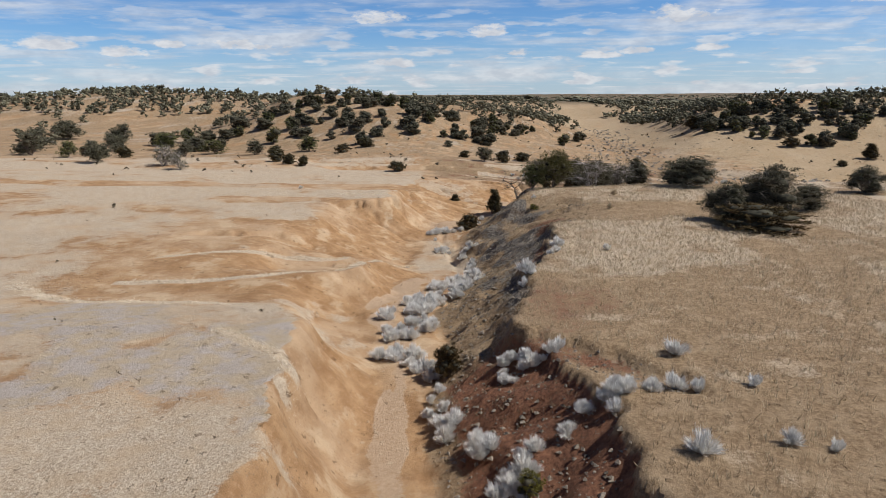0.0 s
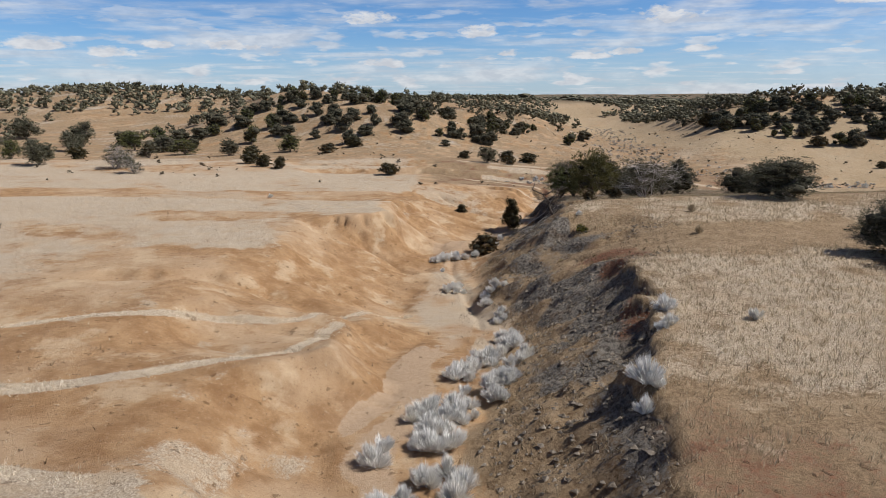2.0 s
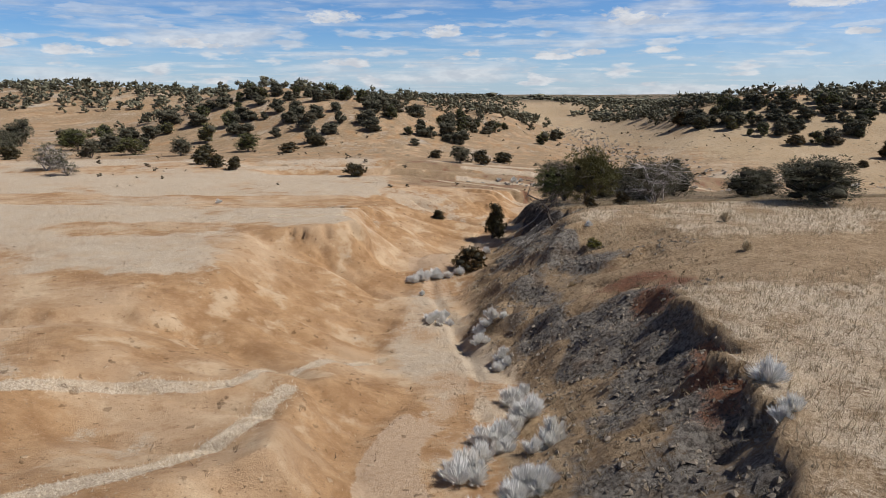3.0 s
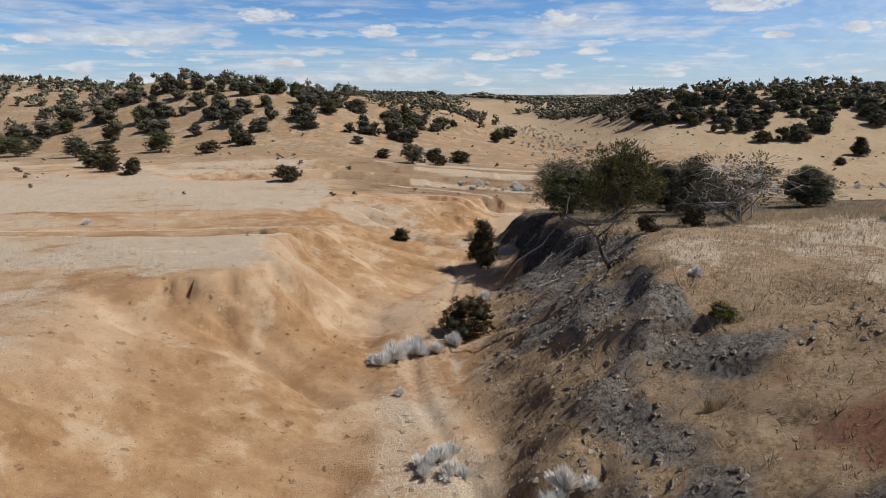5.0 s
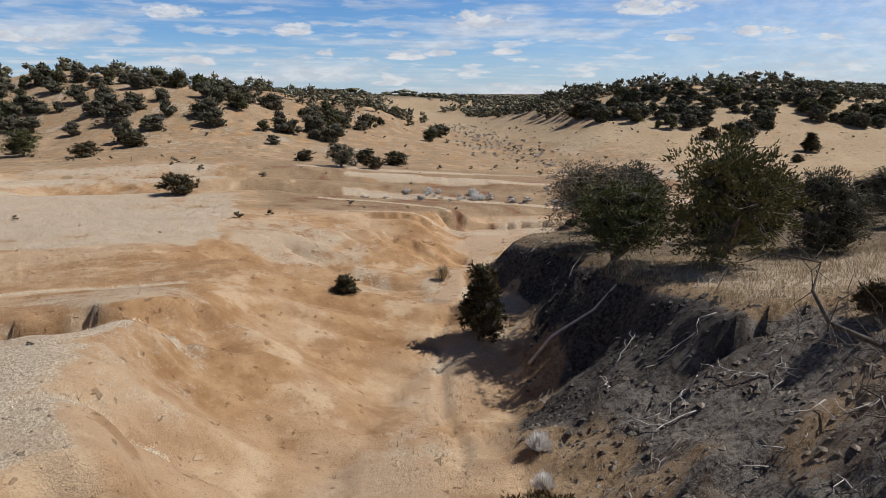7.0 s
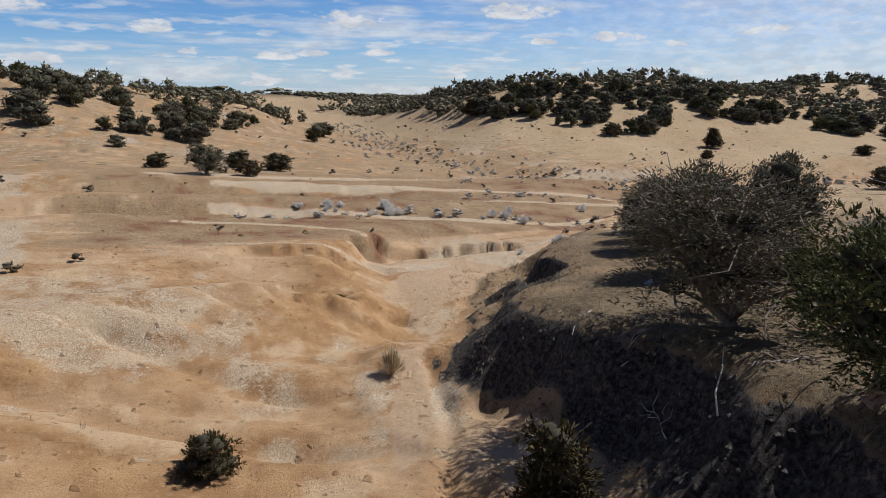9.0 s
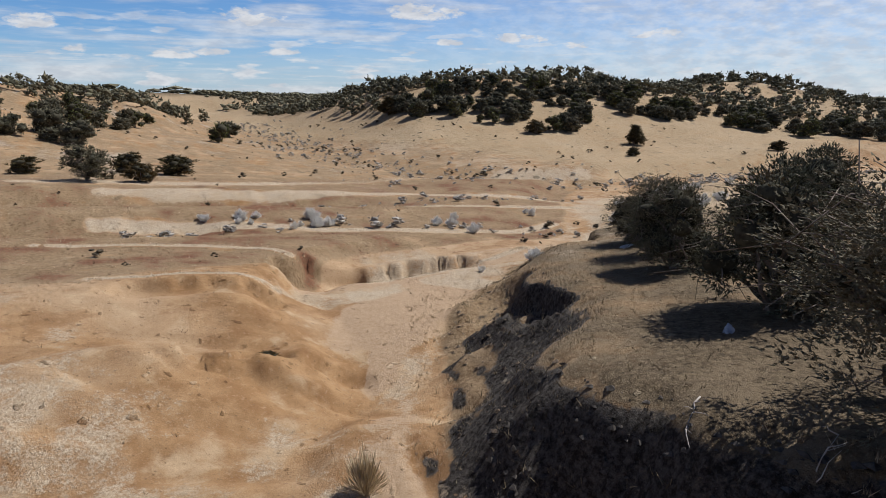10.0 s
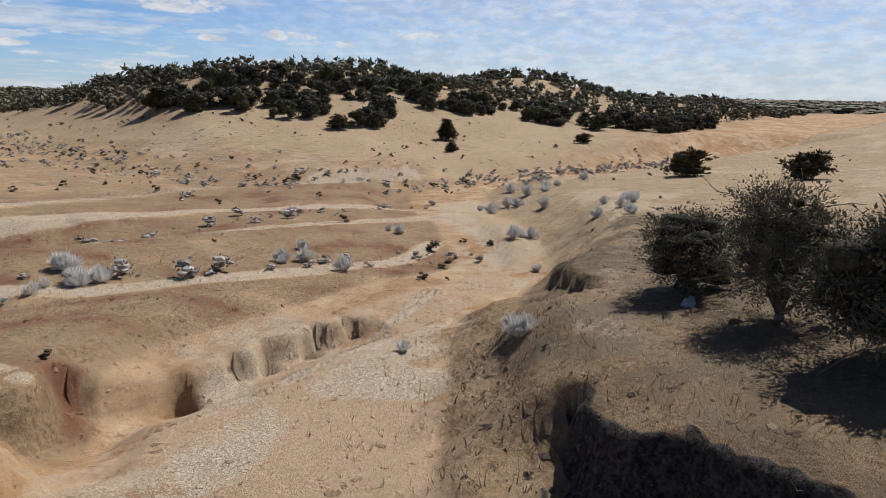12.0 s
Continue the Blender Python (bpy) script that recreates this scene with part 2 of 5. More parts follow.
SAGE = leaf_material("rabbitbrush_stem", (0.58, 0.57, 0.54, 1), (0.90, 0.88, 0.84, 1), (0.80, 0.76, 0.68, 1))
SCRUB = leaf_material("low_scrub", (0.035, 0.028, 0.018, 1), (0.15, 0.12, 0.08, 1), (0.13, 0.085, 0.05, 1))
STRAW = leaf_material("dry_grass_blade", (0.30, 0.228, 0.135, 1), (0.70, 0.592, 0.415, 1), (0.49, 0.375, 0.23, 1))
PALEGRASS = leaf_material("bleached_grass", (0.60, 0.50, 0.36, 1), (0.92, 0.82, 0.66, 1), (0.78, 0.66, 0.49, 1))
TURF = leaf_material("short_brown_grass", (0.060, 0.046, 0.029, 1), (0.31, 0.245, 0.155, 1), (0.17, 0.130, 0.080, 1))
GREYBRUSH = leaf_material("grey_brush", (0.13, 0.12, 0.105, 1), (0.50, 0.47, 0.43, 1), (0.36, 0.31, 0.25, 1))
SNOW = plain_material("old_snow", (0.26, 0.29, 0.34, 1), (0.46, 0.49, 0.54, 1), 5.0, 0.6)
STONE = plain_material("shale_clod", (0.050, 0.038, 0.028, 1), (0.27, 0.225, 0.175, 1), 9.0, 0.95)
EARTH = plain_material("earth_clod", (0.035, 0.026, 0.019, 1), (0.20, 0.155, 0.115, 1), 9.0, 0.95)
# coaly shale clods, their tone lowered for the bank's shade too
COAL_SHADE = plain_material("coal_shade_clod", (0.012, 0.010, 0.009, 1), (0.115, 0.102, 0.090, 1), 9.0, 0.95)
DARKBARK = plain_material("weathered_bark", (0.035, 0.028, 0.023, 1), (0.12, 0.10, 0.085, 1), 14.0, 0.95, 0.7, (1, 1, 0.15))
# near-black filling for crowns: the shade inside them put into a colour
CROWN_SHADE = plain_material("crown_inner_shade", (0.014, 0.014, 0.009, 1), (0.070, 0.064, 0.044, 1), 7.0, 1.0)
LITTER = leaf_material("dead_litter", (0.045, 0.03, 0.02, 1), (0.20, 0.13, 0.08, 1), (0.10, 0.062, 0.036, 1))
RIMGRASS = leaf_material("tan_grass", (0.16, 0.115, 0.07, 1), (0.50, 0.40, 0.27, 1), (0.28, 0.20, 0.12, 1))
YELLOWLEAF = leaf_material("yellow_green_leaf", (0.06, 0.055, 0.015, 1), (0.30, 0.27, 0.06, 1), (0.26, 0.20, 0.05, 1))


# ---- terrain ----
def lattice(ix, iy, seed):
    """Hashed numbers from 0 to 1 at whole coordinates."""
    n = (ix.astype(np.int64) * 374761393 + iy.astype(np.int64) * 668265263 + seed * 1442695041) & 0x7FFFFFFF
    n = ((n ^ (n >> 13)) * 1274126177) & 0x7FFFFFFF
    n = ((n ^ (n >> 15)) * 2246822519) & 0x7FFFFFFF
    return ((n ^ (n >> 16)) & 0xFFFF) / 65535.0


def value_noise(x, y, seed=0):
    ix, iy = np.floor(x), np.floor(y)
    fx, fy = x - ix, y - iy
    fx, fy = fx * fx * (3 - 2 * fx), fy * fy * (3 - 2 * fy)
    a, b = lattice(ix, iy, seed), lattice(ix + 1, iy, seed)
    c, d = lattice(ix, iy + 1, seed), lattice(ix + 1, iy + 1, seed)
    return (a + (b - a) * fx) * (1 - fy) + (c + (d - c) * fx) * fy


def fbm(x, y, octaves=4, seed=0):
    """Layered noise about 0, from -1 to 1."""
    total, size, norm = 0.0, 1.0, 0.0
    for k in range(octaves):
        total = total + size * (value_noise(x * 2 ** k + 17.3 * k, y * 2 ** k - 9.1 * k, seed + k) * 2 - 1)
        norm += size
        size *= 0.5
    return total / norm


def ease(a, b, v):
    v = np.clip((v - a) / (b - a), 0, 1)
    return v * v * (3 - 2 * v)


def smooth_min(a, b, k):
    h = np.clip(0.5 + 0.5 * (b - a) / k, 0, 1)
    return b + (a - b) * h - k * h * (1 - h)


def curve(points, step=0.8):
    """A smooth line through stations, sampled densely: rows of all their values."""
    p = np.array(points, float)
    leg = np.r_[0, np.cumsum(np.hypot(*np.diff(p[:, :2], axis=0).T))]
    s = np.arange(0, leg[-1], step)
    m = np.gradient(p, leg, axis=0)
    i = np.clip(np.searchsorted(leg, s, "right") - 1, 0, len(leg) - 2)
    h = (leg[i + 1] - leg[i])[:, None]
    u = ((s - leg[i]) / h[:, 0])[:, None]
    out = ((2 * u ** 3 - 3 * u ** 2 + 1) * p[i] + (u ** 3 - 2 * u ** 2 + u) * h * m[i]
           + (3 * u ** 2 - 2 * u ** 3) * p[i + 1] + (u ** 3 - u ** 2) * h * m[i + 1])
    return out


def along(line, x, y):
    """For each place: the signed distance from the line (left of its way: negative) and the line's values at the nearest sample."""
    shape = np.shape(x)
    q = np.stack([np.ravel(x), np.ravel(y)], 1)
    p = line[:, :2]
    near = np.zeros(len(q), int)
    c, pp = np.ascontiguousarray(p.T), (p ** 2).sum(1) * 0.5
    for k in range(0, len(q), 8192):
        near[k:k + 8192] = (pp - q[k:k + 8192] @ c).argmin(1)
    way = np.gradient(p, axis=0)
    way = way / np.linalg.norm(way, axis=1)[:, None]
    off, w = q - p[near], way[near]
    ahead = off[:, 0] * w[:, 0] + off[:, 1] * w[:, 1]
    cross = off[:, 0] * w[:, 1] - off[:, 1] * w[:, 0]
    ends = (near == 0) | (near == len(p) - 1)
    dist = np.where(ends, np.hypot(ahead, cross), np.abs(cross))
    dist = np.where(cross > 0, dist, -dist)
    step = np.where(ends, 0.0, np.clip(ahead / 0.8, -1, 1))
    other = np.clip(near + np.sign(step).astype(int), 0, len(p) - 1)
    f = np.abs(step)
    return dist.reshape(shape), [(line[near, j] * (1 - f) + line[other, j] * f).reshape(shape) for j in range(2, line.shape[1])]


# the wash: x, y, floor height, half width of the floor to the left and right, width of the left bank and of the right bank
UPPER_WASH = [
    (-0.21, -6, -0.9, 1, 1, 3, 4),
    (-0.93, 8, -1.1, 0.9, 0.8, 2.39, 4.4),
    (-1.36, 15, -1.28, 0.79, 0.7, 1.98, 5),
    (-1.7, 18, -1.29, 0.75, 0.8, 2.24, 4.41),
    (-1.58, 21.07, -0.99, 0.47, 0.84, 2.81, 3.48),
    (-2.13, 25.1, -0.96, 0.65, 1.74, 3.58, 4.39),
    (-2.89, 28.52, -0.86, 0.71, 2.08, 3.55, 4.79),
    (-2.02, 30.86, -1.07, 0.31, 1.85, 2.4, 5.45),
    (-1.78, 34.93, -1.43, 0.69, 1.95, 2.82, 6.82),
    (-0.37, 37.78, -1.89, 0.92, 1.86, 4.77, 5.37),
    (-0.33, 40.93, -2.39, 1.23, 1.79, 6.19, 4.9),
    (-0.92, 44, -2.72, 1.31, 1.35, 7.1, 4.25),
    (-0.01, 47.89, -2.5, 1.46, 0.93, 8.46, 5.33),
    (0.69, 51.86, -2.62, 1.73, 0.66, 6.73, 5.37),
]
MIDDLE_WASH = [
    (0.76, 55.3, -2.48, 1.58, 1.95, 3.45, 6.48),
    (0.68, 58.98, -2.67, 0.51, 1.75, 5.01, 6.9),
    (3.13, 63.61, -3.66, 0.85, 1.78, 6.98, 4.4),
    (6.9, 69.24, -2.97, 0.9, 0.88, 9.23, 1.91),
    (7.02, 73.15, -3.89, 1.77, 0.58, 10.94, 2.17),
    (8.09, 76.05, -3.72, 1.48, 0.49, 7.38, 2.42),
    (9.69, 78.35, -4.56, 0.93, 0.67, 3.28, 3.26),
    (11.47, 82.07, -4.16, 1.37, 1.02, 3.27, 3.57),
]
LOWER_WASH = [
    (16.39, 86.6, -4.64, 4.69, 1.69, 1.48, 2.57),
    (22.31, 89.12, -4.72, 2.55, 1.04, 2.34, 2.51),
    (28.42, 89.75, -5.02, 1.62, 1.21, 4.18, 2.62),
    (35.02, 94.48, -4.96, 1.59, 1.6, 5.04, 4),
    (44.01, 102.99, -5.91, 2, 2, 6.01, 6),
    (60, 112, -6.7, 2.5, 2.5, 6, 7),
    (90, 108, -7.6, 3, 3, 8, 9),
    (140, 96, -8.6, 3, 3, 9, 9),
]
WASH = curve(UPPER_WASH + MIDDLE_WASH + LOWER_WASH)
# side gullies on the west: x, y, floor height, half width, bank width
GULLIES = [
    curve([(-2.2, 41.2, -1.73, 0.62, 2.48), (-7.5, 40.2, -0.73, 1.02, 5.47), (-11, 39.4, 0.38, 0.81, 4.4), (-16, 37, 0.92, 0.8, 3.62), (-25, 35, 0.51, 1, 3.6), (-40, 34, 0.9, 1.2, 4)]),
    curve([(1.4, 65.5, -3.22, 0.5, 2.58), (-3.6, 63.2, -0.03, 0.68, 1.07), (-8, 62.8, -1.11, 0.73, 1.26), (-14, 63.4, -1.41, 0.69, 1.29), (-24, 63.8, -0.9, 0.5, 1.19), (-36, 65, -0.3, 0.8, 3)]),
    curve([(8.4, 81.8, -3.52, 0.45, 1.97), (5, 82.6, -2.86, 0.65, 2.75), (0, 81.4, -2.22, 0.5, 1.98), (-6, 79.6, -1.7, 0.4, 2)]),
    curve([(30, 92.8, -5.27, 0.91, 2.51), (22, 96, -4.41, 0.9, 2.24), (13, 98.4, -3.89, 1.02, 2.78), (2, 99.6, -3.41, 0.9, 1.96), (-16, 100, -2.6, 0.8, 2.6)]),
    curve([(60, 114, -6.8, 1.5, 4), (46, 124, -6.4, 1.5, 5), (44, 145, -6.2, 2, 12), (50, 185, -5.8, 3, 18), (60, 240, -5, 3, 24), (75, 330, -4, 5, 20)]),
    curve([(-2.2, 37, 0.01, 0.32, 1.97), (-6.8, 34.6, -0.44, 0.69, 3.51), (-11, 31, 0.51, 0.44, 2.06), (-16, 28.6, 0.66, 0.6, 2.6)]),
    curve([(2.6, 44.6, -1.35, 0.68, 2.72), (6, 43.2, 0.17, 1.23, 5.11), (10, 42, 1.2, 0.72, 2.81), (20, 43, 1.32, 1, 3.5)]),
    curve([(44, 106, -5.9, 1, 3), (30, 106, -4.9, 0.78, 2.98), (16, 108, -5.39, 0.95, 3.38), (0, 109, -3.71, 0.86, 3.66), (-20, 110, -2.58, 0.8, 4)]),
]
# hollows worn into the foot of the banks: x, y, half width
NOTCHES = [(14.7, 90.6, 0.42), (17.3, 90.6, 0.24), (18.7, 90.5, 0.28), (7.3, 80.9, 0.30), (6.7, 81.2, 0.22), (-2.7, 54.7, 0.25), (-4.9, 63.4, 0.22), (-3.5, 63.3, 0.22), (-6.4, 63.8, 0.20), (-6.8, 53.6, 0.13)]
def scarp(*points):
    """A line whose third value runs from 0 to 1 along it."""
    return curve([(x, y, k / (len(points) - 1)) for k, (x, y) in enumerate(points)], 0.4)


# low fluted scarps with the fallen ground to the right of their way: line, drop, width of the face, reach of the fallen ground
SCARPS = [
    (scarp((-32, 66.0), (-14, 64.8), (-8, 64.3), (-4.5, 64.5), (-2.4, 66.0)), 0.55, 0.5, 2.6),
    (scarp((-10, 53.0), (-8, 53.8), (-6, 54.5), (-4.4, 55.4), (-3.0, 56.6), (-2.0, 58.6)), 0.55, 0.7, 3.4),
    (scarp((9.6, 88.8), (11.2, 90.2), (12.8, 91.2), (15.0, 91.0), (17.5, 91.1), (19.6, 90.9), (21.5, 90.4)), 0.65, 0.3, 2.6),
    (scarp((4.6, 81.4), (6.0, 81.6), (7.6, 81.2), (8.8, 80.8)), 0.35, 0.3, 1.6),
    (scarp((-17, 40.2), (-13, 40.9), (-10.5, 41.4), (-8.6, 41.6), (-7.0, 41.0)), 0.35, 0.7, 2.4),
    (scarp((4.0, 87.4), (6.4, 87.0), (8.4, 86.3), (9.8, 85.6)), 0.35, 0.6, 2.4),
    (scarp((17.0, 81.9), (16.0, 81.0), (15.2, 80.0), (14.8, 78.6), (14.2, 77.5), (13.4, 77.6), (12.6, 78.5)), 0.7, 0.4, 2.4),
    (scarp((4.2, 48.0), (4.8, 47.0), (5.5, 46.2), (6.4, 45.7), (7.6, 45.4), (9.4, 45.6)), 0.25, 0.3, 1.6),
    (scarp((0.6, 22.0), (2.2, 20.8), (3.6, 19.6), (5.0, 18.4), (6.2, 17.1), (6.8, 15.8), (6.6, 14.6)), 0.28, 0.35, 3.0),
    (scarp((27.6, 86.6), (25.6, 86.2), (24.0, 85.6), (22.6, 84.4), (21.6, 83.0)), 0.5, 0.35, 2.2),
]
# the thread that the last water cut along the foot of the eastern bank: x, y
RILL = curve([(0.6, 36.0), (0.9, 42.0), (0.2, 48.0), (0.0, 51.0), (0.2, 53.6), (1.0, 56.2), (2.2, 58.8), (2.7, 61.5), (3.5, 65.0), (4.3, 67.6), (5.8, 70.0), (7.0, 72.4), (7.6, 74.6), (8.3, 76.6)])
# hills: x, y, height over the plain, half widths across and along, turn in degrees
HILLS = [
    (-40, 192, 10.8, 23, 27, 15), (-10, 170, 7.4, 21, 24, 0), (-3, 217, 8.2, 38, 27, 0),
    (97, 191, 10.2, 28, 36, 10), (125, 181, 4.9, 13, 22, 0), (81, 239, 2.2, 28, 26, 0), (175, 167, 9.2, 39, 32, 0),
    (-137, 281, 14.9, 120, 61, 0), (-150, 160, 5.0, 60, 50, 0), (20, 420, 8.0, 120, 60, 0), (260, 300, 12.0, 120, 90, 0),
    (69, 228, 2.8, 26, 26, 0), (208, 197, 2.9, 48, 32, 0), (222, 128, 4.5, 45, 14, 0),
]


def base_land(x, y, side):
    """The land without its washes; side: -1 west and north of the wash, 1 east of it."""
    west = np.interp(y, [5, 20, 27, 36, 45, 51, 57, 62, 69, 81, 93, 101, 118, 150, 220, 500, 3000], [1.74, 1.66, 0.48, 0.65, 0.18, 0.36, 0.21, 0.10, -1.31, -1.59, -2.33, -2.03, -2.41, -3.93, -4.64, -2.03, 2.00])
    west = west - 0.085 * np.clip(x + 3, 0, 36) * ease(68, 92, y) * (1 - ease(120, 170, y)) + 0.02 * np.clip(-10 - x, 0, 60) * ease(20, 60, y) * (1 - ease(90, 130, y))
    east = np.interp(y, [5, 20, 35, 47, 54, 61, 70, 77, 84, 95, 115, 150], [1.74, 1.44, 1.38, 1.47, 1.21, -0.03, -1.13, -2.14, -2.81, -3.64, -5.60, -5.80])
    east = east + 0.012 * np.clip(x - 8, 0, 60) * (1 - ease(60, 80, y))
    east = east - 0.03 * np.clip(x - 28, 0, 45) * ease(62, 85, y) * (1 - ease(100, 120, y))
    east = east + 6.0 * ease(300, 1200, y)
    land = np.where(side < 0, west, east)
    for hx, hy, top, a, b, turn in HILLS:
        c, s = math.cos(radians(turn)), math.sin(radians(turn))
        u, v = ((x - hx) * c + (y - hy) * s) / a, ((y - hy) * c - (x - hx) * s) / b
        land = land + top * np.exp(-(u * u + v * v))
    far = np.hypot(x, y)
    land = land + ease(60, 260, far) * 1.6 * fbm(x / 46, y / 46, 3, 5) + ease(400, 1500, far) * 5 * fbm(x / 300, y / 300, 3, 8)
    return land


def bank(d, flat, width, rise, steep):
    """The height over the floor at the distance d from the middle line: flat, then a bank, then ever higher."""
    u = np.clip((d - flat) / width, 0, 4)
    return rise * (u ** steep)


def height(x, y):
    x, y = np.asarray(x, float), np.asarray(y, float)
    warp = 0.35 * fbm(x / 3.1, y / 3.1, 3, 21)
    d, (floor, wl, wr, bl, br) = along(WASH, x + warp, y + 0.8 * warp)
    side = np.where(d < 0, -1, 1)
    ragged = ease(0.5, 2.5, d) * (1 - 0.65 * ease(71, 76, y)) * (0.55 * fbm(x / 1.7, y / 1.7, 3, 23) + 0.3 * fbm(x / 0.6, y / 0.6, 2, 25))
    land = base_land(x, y, side)
    roll = 0.10 * fbm(x / 5.0, y / 5.0, 3, 31)
    land = land + roll
    rise = np.maximum(land - floor, 0.4)
    rills = fbm(y / 1.1, d / 5.5, 3, 41)
    left = floor + bank(-d + 0.5 * rills * ease(0.3, 2.5, -d - wl), wl, bl, rise, 1.4)
    # the eastern rim is a ragged ledge, worn round where the trees stand
    worn = ease(44.0, 46.5, y)
    right = floor + bank(d + (0.25 + 0.3 * worn) * rills + 0.5 * ragged, wr, br, rise * (0.95 + 0.03 * worn), 1.15) + ease(0.0, 0.2, (d + ragged - wr) / br - 0.93) * rise * 1.2 * (1 - worn)
    out = np.where(d < 0, smooth_min(land, left, np.clip(0.11 * bl, 0.1, 0.5)), smooth_min(land, right, 0.12 + 0.55 * worn))
    for k, line in enumerate(GULLIES):
        reach = 45 if k == 4 else 14
        x0, x1, y0, y1 = line[:, 0].min() - reach, line[:, 0].max() + reach, line[:, 1].min() - reach, line[:, 1].max() + reach
        inside = (x > x0) & (x < x1) & (y > y0) & (y < y1)
        if inside.any():
            gx, gy = x[inside], y[inside]
            gd, (gf, gw, gb) = along(line, gx + 1.5 * warp[inside], gy + warp[inside])
            rise = np.maximum(base_land(gx, gy, side[inside]) - gf, 0.2)
            cut = gf + bank(np.abs(gd) + 0.35 * fbm(gx / 1.3, gd / 4.0, 3, 51 + k), gw, gb, rise, 1.2)
            out[inside] = smooth_min(out[inside], cut, 0.25)
    for line, drop, face, reach in SCARPS:
        inside = (x > line[:, 0].min() - reach) & (x < line[:, 0].max() + reach) & (y > line[:, 1].min() - reach - 2) & (y < line[:, 1].max() + 3)
        if inside.any():
            gx, gy = x[inside], y[inside]
            gd, (run,) = along(line, gx, gy)
            ends = ease(0.0, 0.14, run) * ease(1.0, 0.86, run)
            flute = 0.5 * (1 - np.abs(2 * value_noise(gx / 0.9 + 0.2 * gy, gy / 3.0, 81) - 1)) ** 2 + 0.35 * fbm(gx / 2.2, gy / 2.2, 2, 83)
            out[inside] -= drop * ends * ease(0, face, gd - 0.25 + flute) * (1 - ease(face + 0.4, reach, gd))
    rd, _ = along(RILL, x + 0.5 * warp, y)
    out = out - 0.13 * ease(0.26, 0.08, np.abs(rd)) * ease(0.0, 0.4, 0.5 + fbm(x / 3, y / 3, 2, 85))
    for nx, ny, r in NOTCHES:
        hole = np.exp(-(((x - nx) ** 2 + (y - ny) ** 2) / (r * r)) ** 2)
        out = out - hole * (0.2 + 1.1 * r)
    # rills down the soil banks, and small unevenness
    open_soil = ease(0.25, 0.9, land - out) * ease(-0.2, 0.5, np.where(d < 0, -d - wl, d - wr)) * ease(135, 115, y)
    open_soil = np.where(d > 0, open_soil * ease(1.25, 0.98, (d - wr) / br), open_soil)
    grooves = 1 - np.abs(2 * value_noise(y / 1.15 + 0.25 * d, d / 4.5 + 0.2 * y, 91) - 1)
    wide_grooves = 1 - np.abs(2 * value_noise(y / 3.4 + 0.2 * d, d / 9.0 + 0.1 * y, 93) - 1)
    out = out - open_soil * (0.24 * grooves ** 3 + (0.42 + 0.25 * ease(43, 48, y) * ease(70, 64, y)) * ease(0.3, 2.2, -d - wl) * wide_grooves ** 4 * (d < 0) + 0.10 * (0.5 + fbm(x / 0.9, y / 0.9, 3, 95)) * np.where(d > 0, 2.0, 0.5))
    # hummocks of litter and clods on the eastern bank
    hump = np.where(d > 0, open_soil * (1 - 0.85 * ease(71, 76, y)) * ease(92, 86, y), 0)
    out = out + hump * (0.14 * fbm(x / 0.75, y / 0.55, 3, 99) + 0.10 * np.abs(fbm(x / 0.4, y / 0.4, 2, 103)))
    return out + 0.03 * fbm(x / 0.7, y / 0.7, 2, 97)


# ---- the land ----
def spread(lo, hi, step, first, last, grow=0.03):
    """Coordinates at an even step from lo to hi, then ever wider out to first and last."""
    mid = list(np.arange(lo, hi, step))
    out, d = [], step
    while mid[-1] + sum(out) < last and (not out or mid[-1] + sum(out) < last):
        d = d * (1 + grow)
        out.append(d)
    back, d = [], step
    while mid[0] - sum(back) > first:
        d = d * (1 + grow)
        back.append(d)
    return np.array(list(mid[0] - np.cumsum(back)[::-1]) + mid + list(mid[-1] + np.cumsum(out)))


def mesh_of(name, verts, faces, mat, smooth=False):
    """A mesh of one material; faces as a list, or as an array of faces with alike corner counts."""
    me = bpy.data.meshes.new(name)
    if isinstance(faces, np.ndarray):
        verts = np.asarray(verts, np.float32)
        me.vertices.add(len(verts))
        me.vertices.foreach_set("co", verts.ravel())
        me.loops.add(faces.size)
        me.loops.foreach_set("vertex_index", faces.astype(np.int32).ravel())
        me.polygons.add(len(faces))
        me.polygons.foreach_set("loop_start", np.arange(0, faces.size, faces.shape[1], dtype=np.int32))
        me.update(calc_edges=True)
    else:
        me.from_pydata(verts, [], faces)
    me.polygons.foreach_set("use_smooth", np.full(len(me.polygons), smooth))
    me.materials.append(mat)
    me.update()
    return me


SHEET = {}


def on_ground(x, y):
    """Heights of the built ground sheet at places, from its own grid."""
    x, y = np.asarray(x, float), np.asarray(y, float)
    xs, ys, z = SHEET["xs"], SHEET["ys"], SHEET["z"]
    i = np.clip(np.searchsorted(xs, x) - 1, 0, len(xs) - 2)
    j = np.clip(np.searchsorted(ys, y) - 1, 0, len(ys) - 2)
    u, v = (x - xs[i]) / (xs[i + 1] - xs[i]), (y - ys[j]) / (ys[j + 1] - ys[j])
    return (z[j, i] * (1 - u) + z[j, i + 1] * u) * (1 - v) + (z[j + 1, i] * (1 - u) + z[j + 1, i + 1] * u) * v


